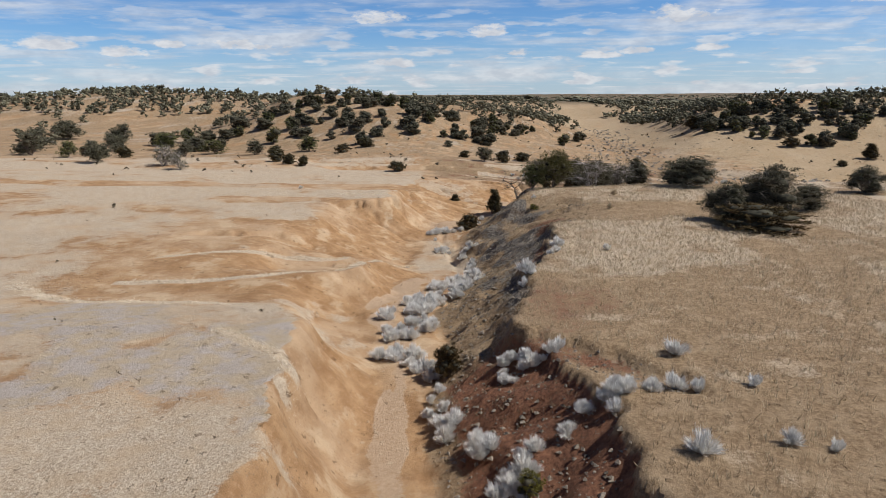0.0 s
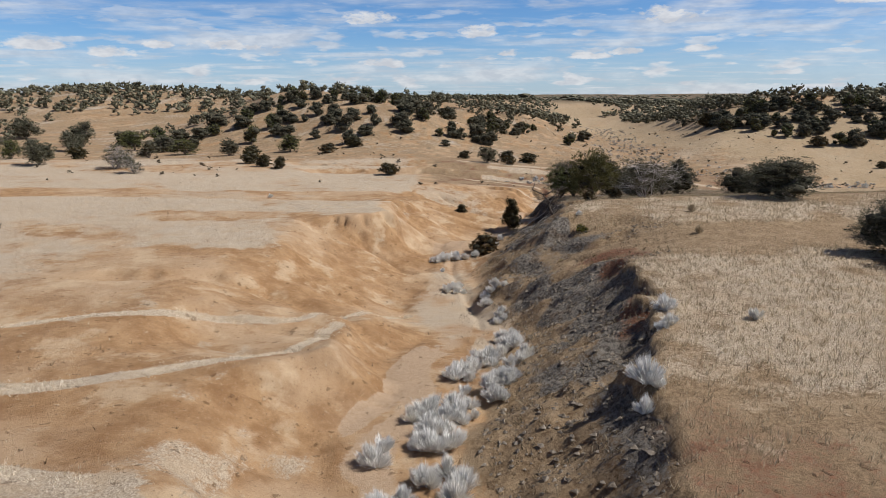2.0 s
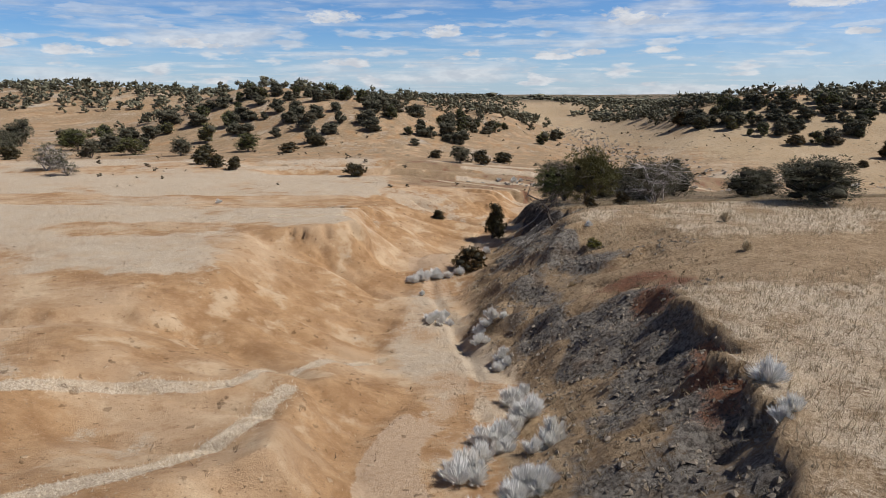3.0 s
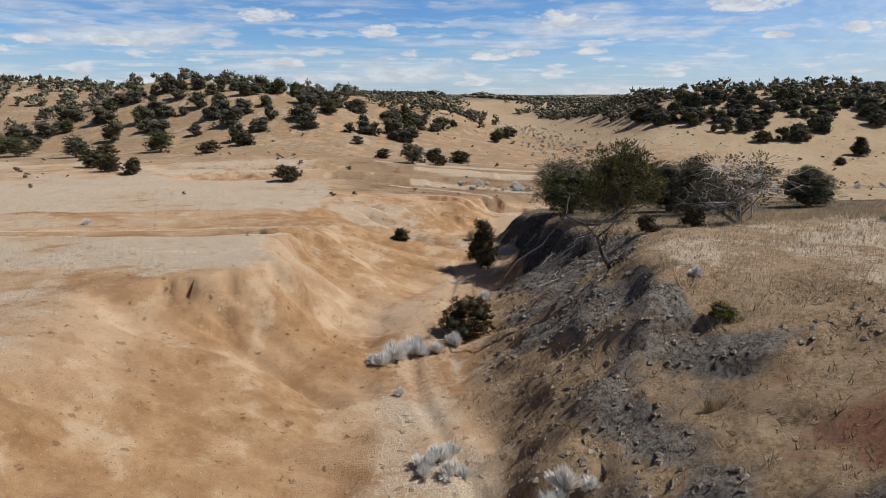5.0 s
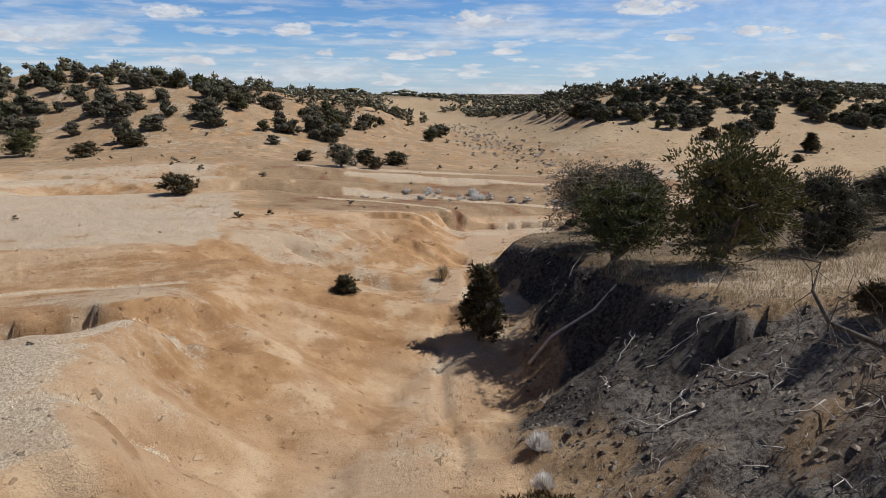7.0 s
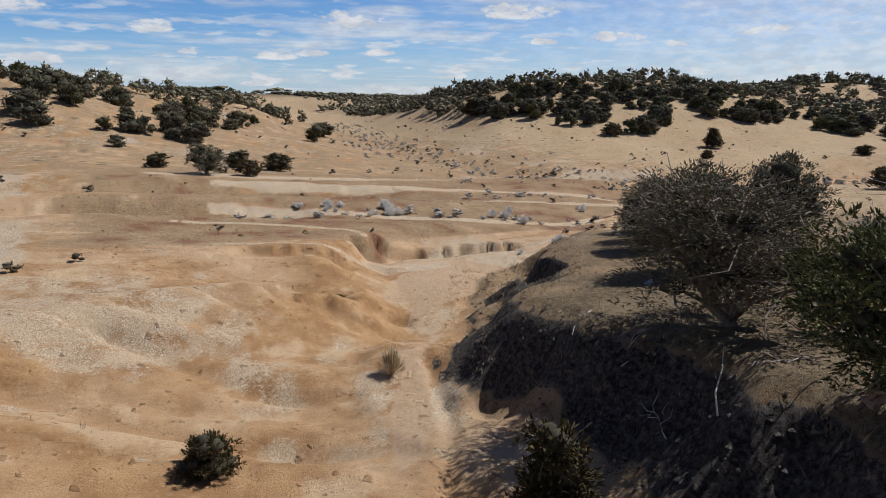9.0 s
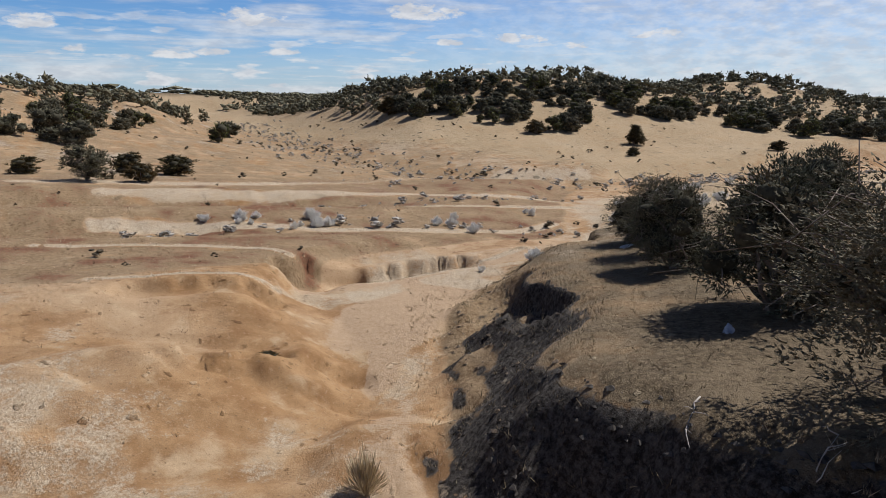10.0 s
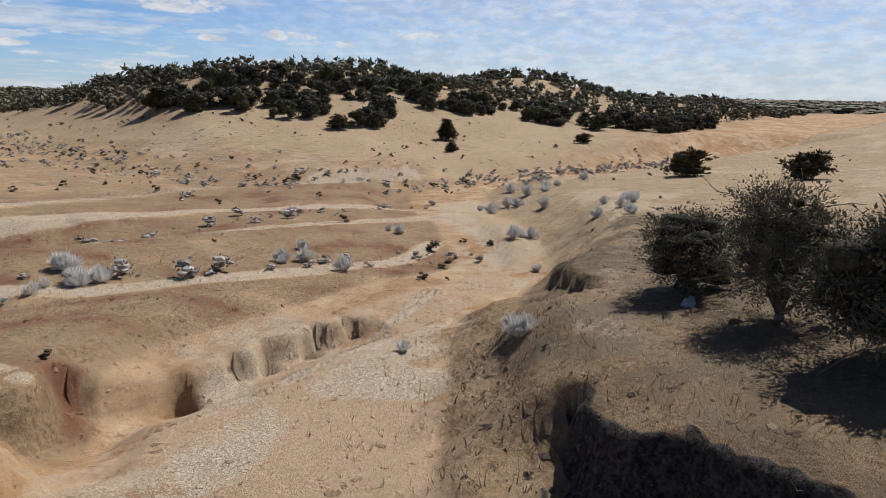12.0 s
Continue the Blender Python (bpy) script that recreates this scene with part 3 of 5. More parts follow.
def build_ground():
    xs, ys = spread(-12, 22, 0.16, -2600, 2600, 0.045), spread(13, 94, 0.16, -60, 3000, 0.045)
    X, Y = np.meshgrid(xs, ys)
    Z = height(X, Y)
    nx, ny = len(xs), len(ys)
    i = (np.arange(ny - 1)[:, None] * nx + np.arange(nx - 1)[None, :]).ravel()
    me = mesh_of("ground", np.stack([X, Y, Z], -1).reshape(-1, 3), np.stack([i, i + 1, i + nx + 1, i + nx], 1), GROUND, True)
    SHEET.update(xs=xs, ys=ys, z=Z)
    cover, more, turf, coal_shade, gold = ground_cover(X, Y, Z)
    for name, values in (("turf", turf), ("coal_shade", coal_shade), ("gold", gold)):
        me.attributes.new(name, "FLOAT", "POINT").data.foreach_set("value", values.astype(np.float32).ravel())
    for name, values in (("cover", cover), ("cover_more", more)):
        a = me.attributes.new(name, "FLOAT_COLOR", "POINT")
        a.data.foreach_set("color", values.reshape(-1, 4).astype(np.float32).ravel())
    tagged(new("ground", me), "dry tan badland soil with pale straw grass, cut by a sandy wash", "ground", kind="structure")


# strips of pale grass along crests and ledges: x, y
PALE_LINES = [
    (curve([(-15.0, 28.7, 0), (-11.1, 28.9, 0), (-8.0, 30.4, 0), (-6.8, 31.2, 0), (-5.6, 33.2, 0), (-4.8, 36.6, 0)]), 0.50),
    (curve([(-15.0, 33.2, 0), (-11.1, 34.7, 0), (-9.0, 35.9, 0), (-6.6, 36.4, 0), (-5.5, 38.4, 0), (-4.4, 40.2, 0), (-2.0, 43.4, 0)]), 0.28),
    (curve([(-20.0, 28.6, 0), (-14.4, 24.9, 0), (-11.4, 24.7, 0), (-7.6, 23.9, 0)]), 0.5),
    (curve([(-7.2, 19.4, 0), (-5.4, 17.9, 0), (-4.5, 17.2, 0), (-4.3, 15.8, 0)]), 0.34),
    (curve([(-24.0, 69.4, 0), (-13.0, 68.6, 0), (-8.8, 68.8, 0), (-5.8, 68.5, 0), (-3.4, 68.7, 0)]), 0.26),
    (curve([(-14.0, 61.6, 0), (-8.7, 61.8, 0), (-5.8, 62.0, 0), (-3.7, 62.8, 0)]), 0.34),
    (curve([(-9.0, 57.4, 0), (-5.3, 57.6, 0), (-4.1, 58.0, 0), (-3.1, 58.8, 0)]), 0.26),
    (curve([(14.1, 88.6, 0), (16.2, 88.6, 0), (18.6, 88.8, 0), (21.0, 89.4, 0), (25.0, 90.6, 0)]), 0.4),
    (curve([(6.0, 101.2, 0), (10.5, 100.5, 0), (13.5, 99.4, 0), (16.4, 96.9, 0), (20.8, 95.6, 0), (27.0, 94.3, 0), (32.0, 95.6, 0)]), 0.75),
    (curve([(3.0, 95.0, 0), (7.5, 94.2, 0), (9.6, 93.4, 0), (11.2, 92.2, 0), (11.6, 90.4, 0)]), 0.34),
    (curve([(4.0, 87.8, 0), (6.4, 87.3, 0), (8.4, 86.6, 0), (9.8, 85.9, 0)]), 0.26),
    (curve([(8.0, 113.0, 0), (19.0, 111.6, 0), (30.9, 110.0, 0), (42.0, 105.0, 0)]), 1.3),
    (curve([(4.0, 118.0, 0), (19.0, 117.0, 0), (32.0, 122.0, 0), (48.0, 124.0, 0), (60.0, 119.0, 0)]), 2.2),
    (curve([(4.0, 106.0, 0), (16.0, 105.0, 0), (28.0, 103.2, 0), (38.0, 99.6, 0)]), 0.9),
]


# fans of pale washed sand: x, y, half length, half width, turn
SAND_FANS = [(-1.9, 34.2, 3.2, 0.7, 80), (-3.1, 30.0, 1.8, 0.5, 70), (-0.2, 57.6, 2.2, 1.1, 70), (13.2, 84.0, 4.2, 2.0, 35), (15.6, 88.6, 4.5, 0.5, 5), (6.2, 72.8, 3.6, 0.6, 62), (-1.7, 18.0, 3.0, 0.5, 95), (11.0, 81.6, 3.0, 0.5, 50)]


# the pale trickle of washed silt round the grassy bar
SILT = curve([(24.5, 88.6, 0), (20.5, 88.8, 0), (18.7, 89.3, 0), (16.6, 89.7, 0), (15.9, 89.1, 0), (15.7, 87.5, 0), (16.5, 85.7, 0), (16.2, 84.3, 0), (15.1, 83.1, 0), (12.5, 81.6, 0)])


def ground_cover(X, Y, Z):
    """How far grass, gravel and shale (first), sand and red soil (second) lie at each place, from 0 to 1."""
    warp = 0.35 * fbm(X / 3.1, Y / 3.1, 3, 21)
    d, (floor, wl, wr, bl, br) = along(WASH, X + warp, Y + 0.8 * warp)
    side = np.where(d < 0, -1, 1)
    land = base_land(X, Y, side)
    cut = land - Z
    gy, gx = np.gradient(Z, Y[:, 0], X[0, :])
    slope = np.hypot(gx, gy)
    patch = fbm(X / 6, Y / 6, 4, 61)
    fleck = fbm(X / 1.6, Y / 1.6, 3, 67)
    bare = np.clip(ease(0.18, 0.6, cut) + ease(0.16, 0.42, slope) * 0.9 * ease(115, 95, Y) + ease(0.3, 0.7, slope) * 0.7, 0, 1)
    bare = np.clip(bare + 0.5 * fleck * ease(0.02, 0.2, cut), 0, 1) * (1 - 0.5 * ease(100, 118, Y))
    # bare soil on the western slopes, band by band; pale flats between them
    ragged = 1.2 * fleck + 1.0 * patch
    slopes = ease(23.8, 25.2, Y + ragged) * ease(46.5, 44.5, Y + ragged) * ease(-20, -14, X + 3 * patch)
    slopes = np.maximum(slopes, ease(44, 46, Y) * ease(55.6, 54.2, Y + ragged) * ease(-10.5, -7.5, X + 2 * patch + 0.3 * (Y - 50)))
    slopes = np.maximum(slopes, ease(62.2, 63.2, Y + 0.5 * ragged) * ease(76.4, 75.0, Y + ragged))
    slopes = np.maximum(slopes, ease(54, 56, Y) * ease(-3.8, -2.4, X + ragged - 0.25 * ease(57, 62, Y)))
    slopes = np.maximum(slopes, ease(-1.6, 1.8, X - 0.30 * (Y - 76) + 2 * ragged) * ease(74, 76, Y) * ease(106, 98, Y + 3 * fleck))
    bare = np.where(side < 0, np.maximum(bare * (0.55 + 0.45 * np.maximum(slopes, ease(26, 24, Y))), 0.92 * slopes), bare)
    east = (side > 0) * 1.0
    far = ease(100, 125, Y)
    grass = (1 - bare) * np.clip(0.62 + 0.5 * patch + 0.25 * fleck, 0, 1)
    grass = np.where(east * (1 - far) > 0.5, (1 - bare) * np.clip(0.52 - 0.34 * ease(31, 18, Y) + 0.75 * patch + 0.45 * fleck, 0, 1), grass)
    gravel = (1 - bare) * (1 - ease(20, 30, Y + 4 * fleck)) * (1 - east) * ease(-0.45, 0.45, -patch + 0.6 * fleck + 0.05) * 0.85 + (1 - bare) * (1 - east) * 0.35 * ease(-0.1, 0.4, -patch) * (1 - far)
    grass = grass * (1 - 0.55 * gravel)
    u = (d - wr) / br
    ledge = ease(45.2, 47.0, Y) * ease(57, 54, Y)
    onbank = east * ease(1.7 - 0.62 * ledge, 1.15 - 0.2 * ledge, u) * ease(0.0, 0.35, u + 0.15 * fleck) * ease(0.15, 0.4, cut)
    shale = onbank * ease(11, 14, Y) * (1 - ease(90, 96, Y)) * np.clip(ease(0.1, 0.7, u + 0.5 * fleck) * (0.85 + 0.8 * patch + 0.5 * fleck) + 0.9 * ease(53, 58, Y) * ease(0.15, 0.45, u + 0.3 * fleck), 0, 1)
    shale = shale * (1 - 0.85 * ease(77, 81, Y))
    red = np.clip(onbank * ease(0.60, 0.95, u + 0.2 * patch) * (0.25 + 0.45 * ease(56, 48, Y)) * ease(90, 80, Y) * ease(-0.15, 0.25, patch) + onbank * ease(23, 19, Y) * 0.75, 0, 1)
    red = np.maximum(red, 0.45 * east * ease(1.3, 0.4, np.hypot((X - 4.6) / 2.6, (Y - 22.5) / 4.5) + 0.4 * fleck))
    brown = np.clip(east * (1 - 0.6 * far) * ease(0.1, 0.5, u + 0.2), 0, 1)
    sand = np.where(d < 0, ease(0.4, -0.4, -d - wl + 0.3 + 0.5 * fleck), ease(0.3, -0.3, d - 0.4 * wr + 0.4 * fleck)) * ease(120, 100, Y)
    floor_grass = np.where(d < 0, ease(1.2, -0.4, -d - wl + 0.8 * patch), 1.0 * (d < wr)) * ease(120, 100, Y)
    sand = sand * np.where(Y > 36, 0.55, 0.9)
    face = 1 - 0.9 * ease(83, 86, Y) * ease(98, 94, Y) * ease(-0.8, -0.4, -d - wl)
    sand, floor_grass = sand * face, floor_grass * face
    red = np.maximum(red, 0.42 * (1 - face) * ease(1.4, 0.9, (-d - wl)) * (0.7 + 0.8 * fleck))
    toe = east * ease(-0.2, 0.3, d - 0.4 * wr) * ease(0.35, 0.05, u)
    grass = np.maximum(grass, toe * np.clip(0.5 + 0.6 * patch + 0.3 * fleck, 0, 1) * 0.8)
    grass = np.maximum(grass, floor_grass * ease(36, 42, Y) * (0.35 + 0.65 * (1 - ease(51, 53, Y) * ease(58.5, 56.5, Y) * (d < 0.2))) * np.clip(0.62 + 0.8 * patch + 0.6 * fleck, 0, 1) * 0.8)
    grass = np.maximum(grass, (1 - east) * bare * ease(0.05, 0.45, patch + 0.5 * fleck - 0.05 + 0.2 * ease(58, 72, Y)) * 0.55)
    # brown speckled slopes between the pale ledges beyond the bend
    ledges = (side < 0) * ease(85, 89, Y - 0.15 * X) * ease(132, 120, Y) * ease(-8, 2, X) * ease(62, 45, X) * ease(0.4, 1.2, -d - wl)
    grass, brown = grass * (1 - 0.75 * ledges), np.maximum(brown, 0.80 * ledges * (1 + 0.6 * fleck))
    red = np.maximum(red, 0.36 * ledges * (1 + fleck))
    # cream straw on the western flats
    flats = (side < 0) * (1 - slopes) * np.maximum(ease(75.4, 76.6, Y + 0.5 * ragged) * ease(99, 94, Y + ragged), ease(54.6, 55.6, Y + ragged) * ease(63.0, 62.0, Y + 0.5 * ragged)) * ease(0.34, 0.2, slope + 0.1 * fleck - 0.1 * ease(70, 76, Y))
    grass, gravel = np.maximum(grass, flats * np.clip(0.78 + 0.5 * patch + 0.3 * fleck, 0, 1)), gravel * (1 - 0.8 * flats)
    for fx, fy, a, b, turn in SAND_FANS:
        c, k = math.cos(radians(turn)), math.sin(radians(turn))
        r = np.hypot(((X - fx) * c + (Y - fy) * k) / a, ((Y - fy) * c - (X - fx) * k) / b) + 0.35 * fleck
        inside = ease(1.15, 0.75, r)
        sand = np.maximum(sand, 0.95 * inside)
        grass = grass * (1 - 0.9 * inside)
    for line, wide in PALE_LINES:
        pd, _ = along(line, X + 0.6 * warp, Y + 0.6 * warp)
        grass = np.maximum(grass, ease(wide, 0.3 * wide, np.abs(pd)))
        brown = brown * ease(0.5 * wide, wide, np.abs(pd))
    pd, _ = along(SILT, X + 0.4 * warp, Y + 0.4 * warp)
    silt = ease(0.55, 0.15, np.abs(pd) + 0.15 * fleck)
    sand, grass, gravel = np.maximum(sand, silt), grass * (1 - silt), gravel * (1 - silt)
    brown = np.maximum(brown, 0.72 * ease(98, 120, Y) * (0.8 + 0.5 * fleck))
    grass = np.where(X > 50, np.maximum(grass * 0.7, 0.48 * far * (0.8 + 0.5 * patch)), grass * (1 - 0.55 * ease(108, 124, Y)))
    gravel = np.maximum(gravel, far * ease(60, 40, X) * np.clip(0.22 + 0.5 * patch + 0.4 * fleck, 0, 1))
    # steep faces below the bench edge, blackened for shade as well as coaly crumbs
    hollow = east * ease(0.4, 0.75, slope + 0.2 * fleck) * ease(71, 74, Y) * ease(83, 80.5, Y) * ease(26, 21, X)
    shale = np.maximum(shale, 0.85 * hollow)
    # the bare brown swale across the eastern grass
    gd, _ = along(GULLIES[6], X + warp, Y + warp)
    swale = ease(3.4, 1.4, np.abs(gd) + 0.6 * fleck) * ease(3.4, 5.5, X) * ease(24, 15, X)
    shale, grass, brown = shale * (1 - 0.9 * swale), grass * (1 - 0.8 * swale), np.maximum(brown, 0.95 * swale)
    # coaly shale down the eastern bank, with its shade put into the cover
    coal_shade = np.clip(shale * ease(53, 61, Y + 2 * patch) * (0.85 + 0.4 * fleck) * ease(82, 78, Y), 0, 1)
    coal_shade = np.maximum(coal_shade, 0.9 * hollow)
    turf = np.clip(east * ease(0.0, 0.5, u + 0.25 * fleck - 0.5 * ease(72, 76, Y)) * ease(57, 66, Y + 2 * patch) * ease(46, 30, X) * ease(92, 86, Y) * (1 - 0.7 * shale) * (1 - 0.9 * hollow) * (0.8 + 0.4 * fleck) * (1 - 0.28 * ease(70, 76, Y)), 0, 1)
    gold = ease(52, 75, X + 0.15 * (Y - 110)) * ease(104, 122, Y) * np.clip(0.75 + 0.5 * patch, 0, 1)
    gold = np.maximum(gold, 0.6 * east * ease(22, 32, X) * ease(62, 80, Y) * ease(112, 100, Y))
    knoll = ease(10, 5, np.hypot((X - 95) * 0.7, Y - 186) + 2 * fleck)
    grass, gravel, brown, gold = [v * (1 - knoll) for v in (grass, gravel, brown, gold)]
    turf = np.maximum(turf, 0.9 * ease(340, 460, np.hypot(X, Y)))
    one = np.ones_like(grass)
    return np.stack([grass, gravel, shale, one], -1), np.stack([sand, red, brown, one], -1), turf, coal_shade, gold


build_ground()


# ---- plants ----
def sprays(rng, centres, outward, size, blades, width=0.35):
    """Small leaf sprays: at each centre a few narrow triangles that point about outward."""
    k = len(centres)
    c = np.repeat(centres, blades, 0)
    o = np.repeat(outward, blades, 0) + rng.normal(0, 0.55, (k * blades, 3))
    o /= np.linalg.norm(o, axis=1)[:, None] + 1e-9
    s = np.cross(o, rng.normal(0, 1, o.shape))
    s /= np.linalg.norm(s, axis=1)[:, None] + 1e-9
    ln = (size * rng.uniform(0.6, 1.35, len(c)))[:, None]
    v = np.stack([c - s * ln * width - o * ln * 0.3, c + s * ln * width - o * ln * 0.3, c + o * ln * 0.9 + s * ln * 0.1], 1).reshape(-1, 3)
    f = np.arange(len(v)).reshape(-1, 3)
    return v, f


OCTA = np.array([(math.cos(a) * math.cos(e), math.sin(a) * math.cos(e), math.sin(e)) for e, k in ((-1.57, 1), (-0.5, 5), (0.5, 5), (1.57, 1)) for a in (2 * math.pi * (j + (0.5 if e > 0 else 0)) / k for j in range(k))])
OCTA_FACES = np.array([(0, 1 + (j + 1) % 5, 1 + j) for j in range(5)] + [(1 + j, 1 + (j + 1) % 5, 6 + j) for j in range(5)] + [(1 + (j + 1) % 5, 6 + (j + 1) % 5, 6 + j) for j in range(5)] + [(6 + j, 6 + (j + 1) % 5, 11) for j in range(5)])


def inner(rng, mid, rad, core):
    """An added filler shell of lumpy facets in each lobe, which makes the crown opaque."""
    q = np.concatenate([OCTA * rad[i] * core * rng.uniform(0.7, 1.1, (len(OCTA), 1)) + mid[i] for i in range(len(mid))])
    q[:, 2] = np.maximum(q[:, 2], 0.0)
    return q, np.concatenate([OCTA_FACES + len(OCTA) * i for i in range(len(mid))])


def crown(rng, high, wide, lobes, count, size, blades=3, base=0.0, pointed=0.0, core=0.72, clumps=0, split=False):
    """Leaf sprays on the outer shells of a heap of uneven lobes, closed at the foot."""
    g = np.arange(lobes) + rng.uniform(-0.3, 0.3, lobes)
    a = g * 2.399
    rise = rng.permutation((np.arange(lobes) + 0.5) / lobes)
    out = np.sqrt(np.clip(1 - (1.15 * rise - 0.25) ** 2, 0.02, 1)) * (1 - pointed * rise)
    r = out * rng.uniform(0.35, 1.0, lobes) * wide * 0.32
    z = high * (base + 0.16 + rise * (0.66 - base))
    mid = np.stack([r * np.cos(a), r * np.sin(a), z], 1)
    fat = rng.uniform(0.75, 1.25, lobes) * (1 - 0.45 * pointed * rise)
    rad = np.stack([fat * 0.23 * wide, fat * 0.23 * wide, fat * 0.19 * high], 1)
    k = rng.choice(lobes, count, p=(fat ** 2) / (fat ** 2).sum())
    dirn = rng.normal(0, 1, (count, 3))
    dirn /= np.linalg.norm(dirn, axis=1)[:, None]
    lump = 1 + 0.25 * np.sin(dirn[:, 0] * 7 + k) * np.sin(dirn[:, 1] * 6 + 2 * k) * np.sin(dirn[:, 2] * 5 + 3 * k)
    if clumps:
        k, dirn, lump = k[:clumps], dirn[:clumps], lump[:clumps]
        home = mid[k] + dirn * rad[k] * (rng.uniform(0.6, 1.08, clumps) * lump)[:, None]
        g = rng.integers(0, clumps, count)
        jog = rng.normal(0, 1, (count, 3)) * (0.030 * wide, 0.030 * wide, 0.022 * high)
        pos, dirn = home[g] + jog, dirn[g] + jog / (0.05 * wide)
    else:
        pos = mid[k] + dirn * rad[k] * (rng.uniform(0.62, 1.06, count) * lump)[:, None]
    keep = pos[:, 2] > 0.02 * high
    v, f = sprays(rng, pos[keep], dirn[keep] + (0, 0, 0.5), size, blades, 0.24 if clumps else 0.35)
    if split:
        core_v, core_f = inner(rng, mid, rad, core or 0.3)
        return v, f, mid, core_v, core_f
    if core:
        # a filler shell of lumpy facets in each lobe, in the leaf colour
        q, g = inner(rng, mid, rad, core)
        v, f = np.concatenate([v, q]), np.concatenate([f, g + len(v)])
    return v, f, mid


def tube(points, radii, sides=6):
    """A tapered tube along points: verts and faces."""
    p = np.array(points, float)
    way = np.gradient(p, axis=0)
    v, f = [], []
    for i, (q, w, r) in enumerate(zip(p, way, radii)):
        w = w / (np.linalg.norm(w) + 1e-9)
        a = np.cross(w, (0.31, 0.22, 0.92) if abs(w[2]) < 0.9 else (1, 0, 0))
        a /= np.linalg.norm(a) + 1e-9
        b = np.cross(w, a)
        for j in range(sides):
            t = 2 * np.pi * j / sides
            v.append(q + r * (math.cos(t) * a + math.sin(t) * b))
    for i in range(len(p) - 1):
        for j in range(sides):
            k = (j + 1) % sides
            f.append((i * sides + j, i * sides + k, (i + 1) * sides + k, (i + 1) * sides + j))
    f.append(tuple(range(sides))[::-1])
    f.append(tuple((len(p) - 1) * sides + j for j in range(sides)))
    return v, f


def join(pieces):
    v, f, n = [], [], 0
    for pv, pf in pieces:
        v.extend([tuple(q) for q in pv])
        f.extend([tuple(int(i) + n for i in q) for q in pf])
        n += len(pv)
    return v, f


def bent(rng, a, b, n=5, wild=0.12):
    """A crooked way from a to b."""
    a, b = np.array(a, float), np.array(b, float)
    u = np.linspace(0, 1, n)[:, None]
    p = a + (b - a) * u
    p[1:-1] += rng.normal(0, wild * np.linalg.norm(b - a), (n - 2, 3)) * (1, 1, 0.6)
    return p


def part(name, me, parent, label=""):
    ob = new(name, me)
    ob.parent = parent
    return tagged(ob, label)


def tree_parts(seed, high, wide, leaf, count, size, lobes, blades=3, twigs=0, base=0.0, pointed=0.0, core=0.72, pale=False, clumps=0):
    """The meshes of one tree: name and mesh of each part. With twigs, each limb is a part of its own; without, limbs and trunk are one."""
    rng = np.random.default_rng(seed)
    lv, lf, mids, core_v, core_f = crown(rng, high, wide, lobes, count, size, blades, base, pointed, core, clumps, True)
    top = (rng.normal(0, 0.05) * wide, rng.normal(0, 0.05) * wide, high * 0.6)
    trunk = bent(rng, (0, 0, -0.35), top, 6, 0.06)
    stem = tube(trunk, np.linspace(0.04, 0.012, 6) * high, 7)
    limbs = []
    for m in mids:
        s = trunk[rng.integers(1, 4)]
        limb = [tube(bent(rng, s, m, 4, 0.1), np.linspace(0.016, 0.006, 4) * high, 5)]
        for _ in range(twigs):
            e = m + rng.normal(0, 1, 3) * (0.19 * wide, 0.19 * wide, 0.15 * high)
            e[2] = max(e[2], 0.05 * high)
            limb.append(tube(bent(rng, m, e, 4, 0.12), np.linspace(0.005, 0.0015, 4) * high, 4))
        limbs.append(join(limb))
    out = []
    if twigs:
        out.append(("trunk", mesh_of("trunk", *lists(stem), BARK, True)))
        out += [("limb", mesh_of("limb", *limb, DEADWOOD if pale else BARK, True)) for limb in limbs]
    else:
        out.append(("trunk", mesh_of("trunk", *join([stem] + limbs), BARK, True)))
    # dark shell added within the lobes, standing in for the crown's inner shade
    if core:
        out.append(("foliage_core", mesh_of("foliage_core", core_v, core_f, CROWN_SHADE, True)))
    out.append(("crown", mesh_of("crown", lv, lf, leaf)))
    return out


def lists(piece):
    return [tuple(q) for q in piece[0]], [tuple(q) for q in piece[1]]


def plant_tree(name, meshes, place, label, category="tree", group="", scale=1.0, turn=0.0, wide=1.0):
    root = new(name)
    root.empty_display_size = 0.2
    root.matrix_world = pose(*place, 0, 0, turn) @ Matrix.Diagonal((scale * wide, scale * wide, scale, 1))
    for n, me in meshes:
        part(n, me, root)
    return tagged(root, label, category, group)


def ground_at(x, y):
    return float(on_ground(x, y))


FAR_JUNIPERS = [tree_parts(100 + k, 3.0, 3.2 + 0.3 * k, NEEDLES, 460, 0.25, 11, 2, core=0.84) for k in range(5)]
FAR_PINYONS = [tree_parts(120 + k, 3.4, 3.2 + 0.4 * k, PINYON, 460, 0.25, 11, 2, 0, 0.02, core=0.84) for k in range(2)]


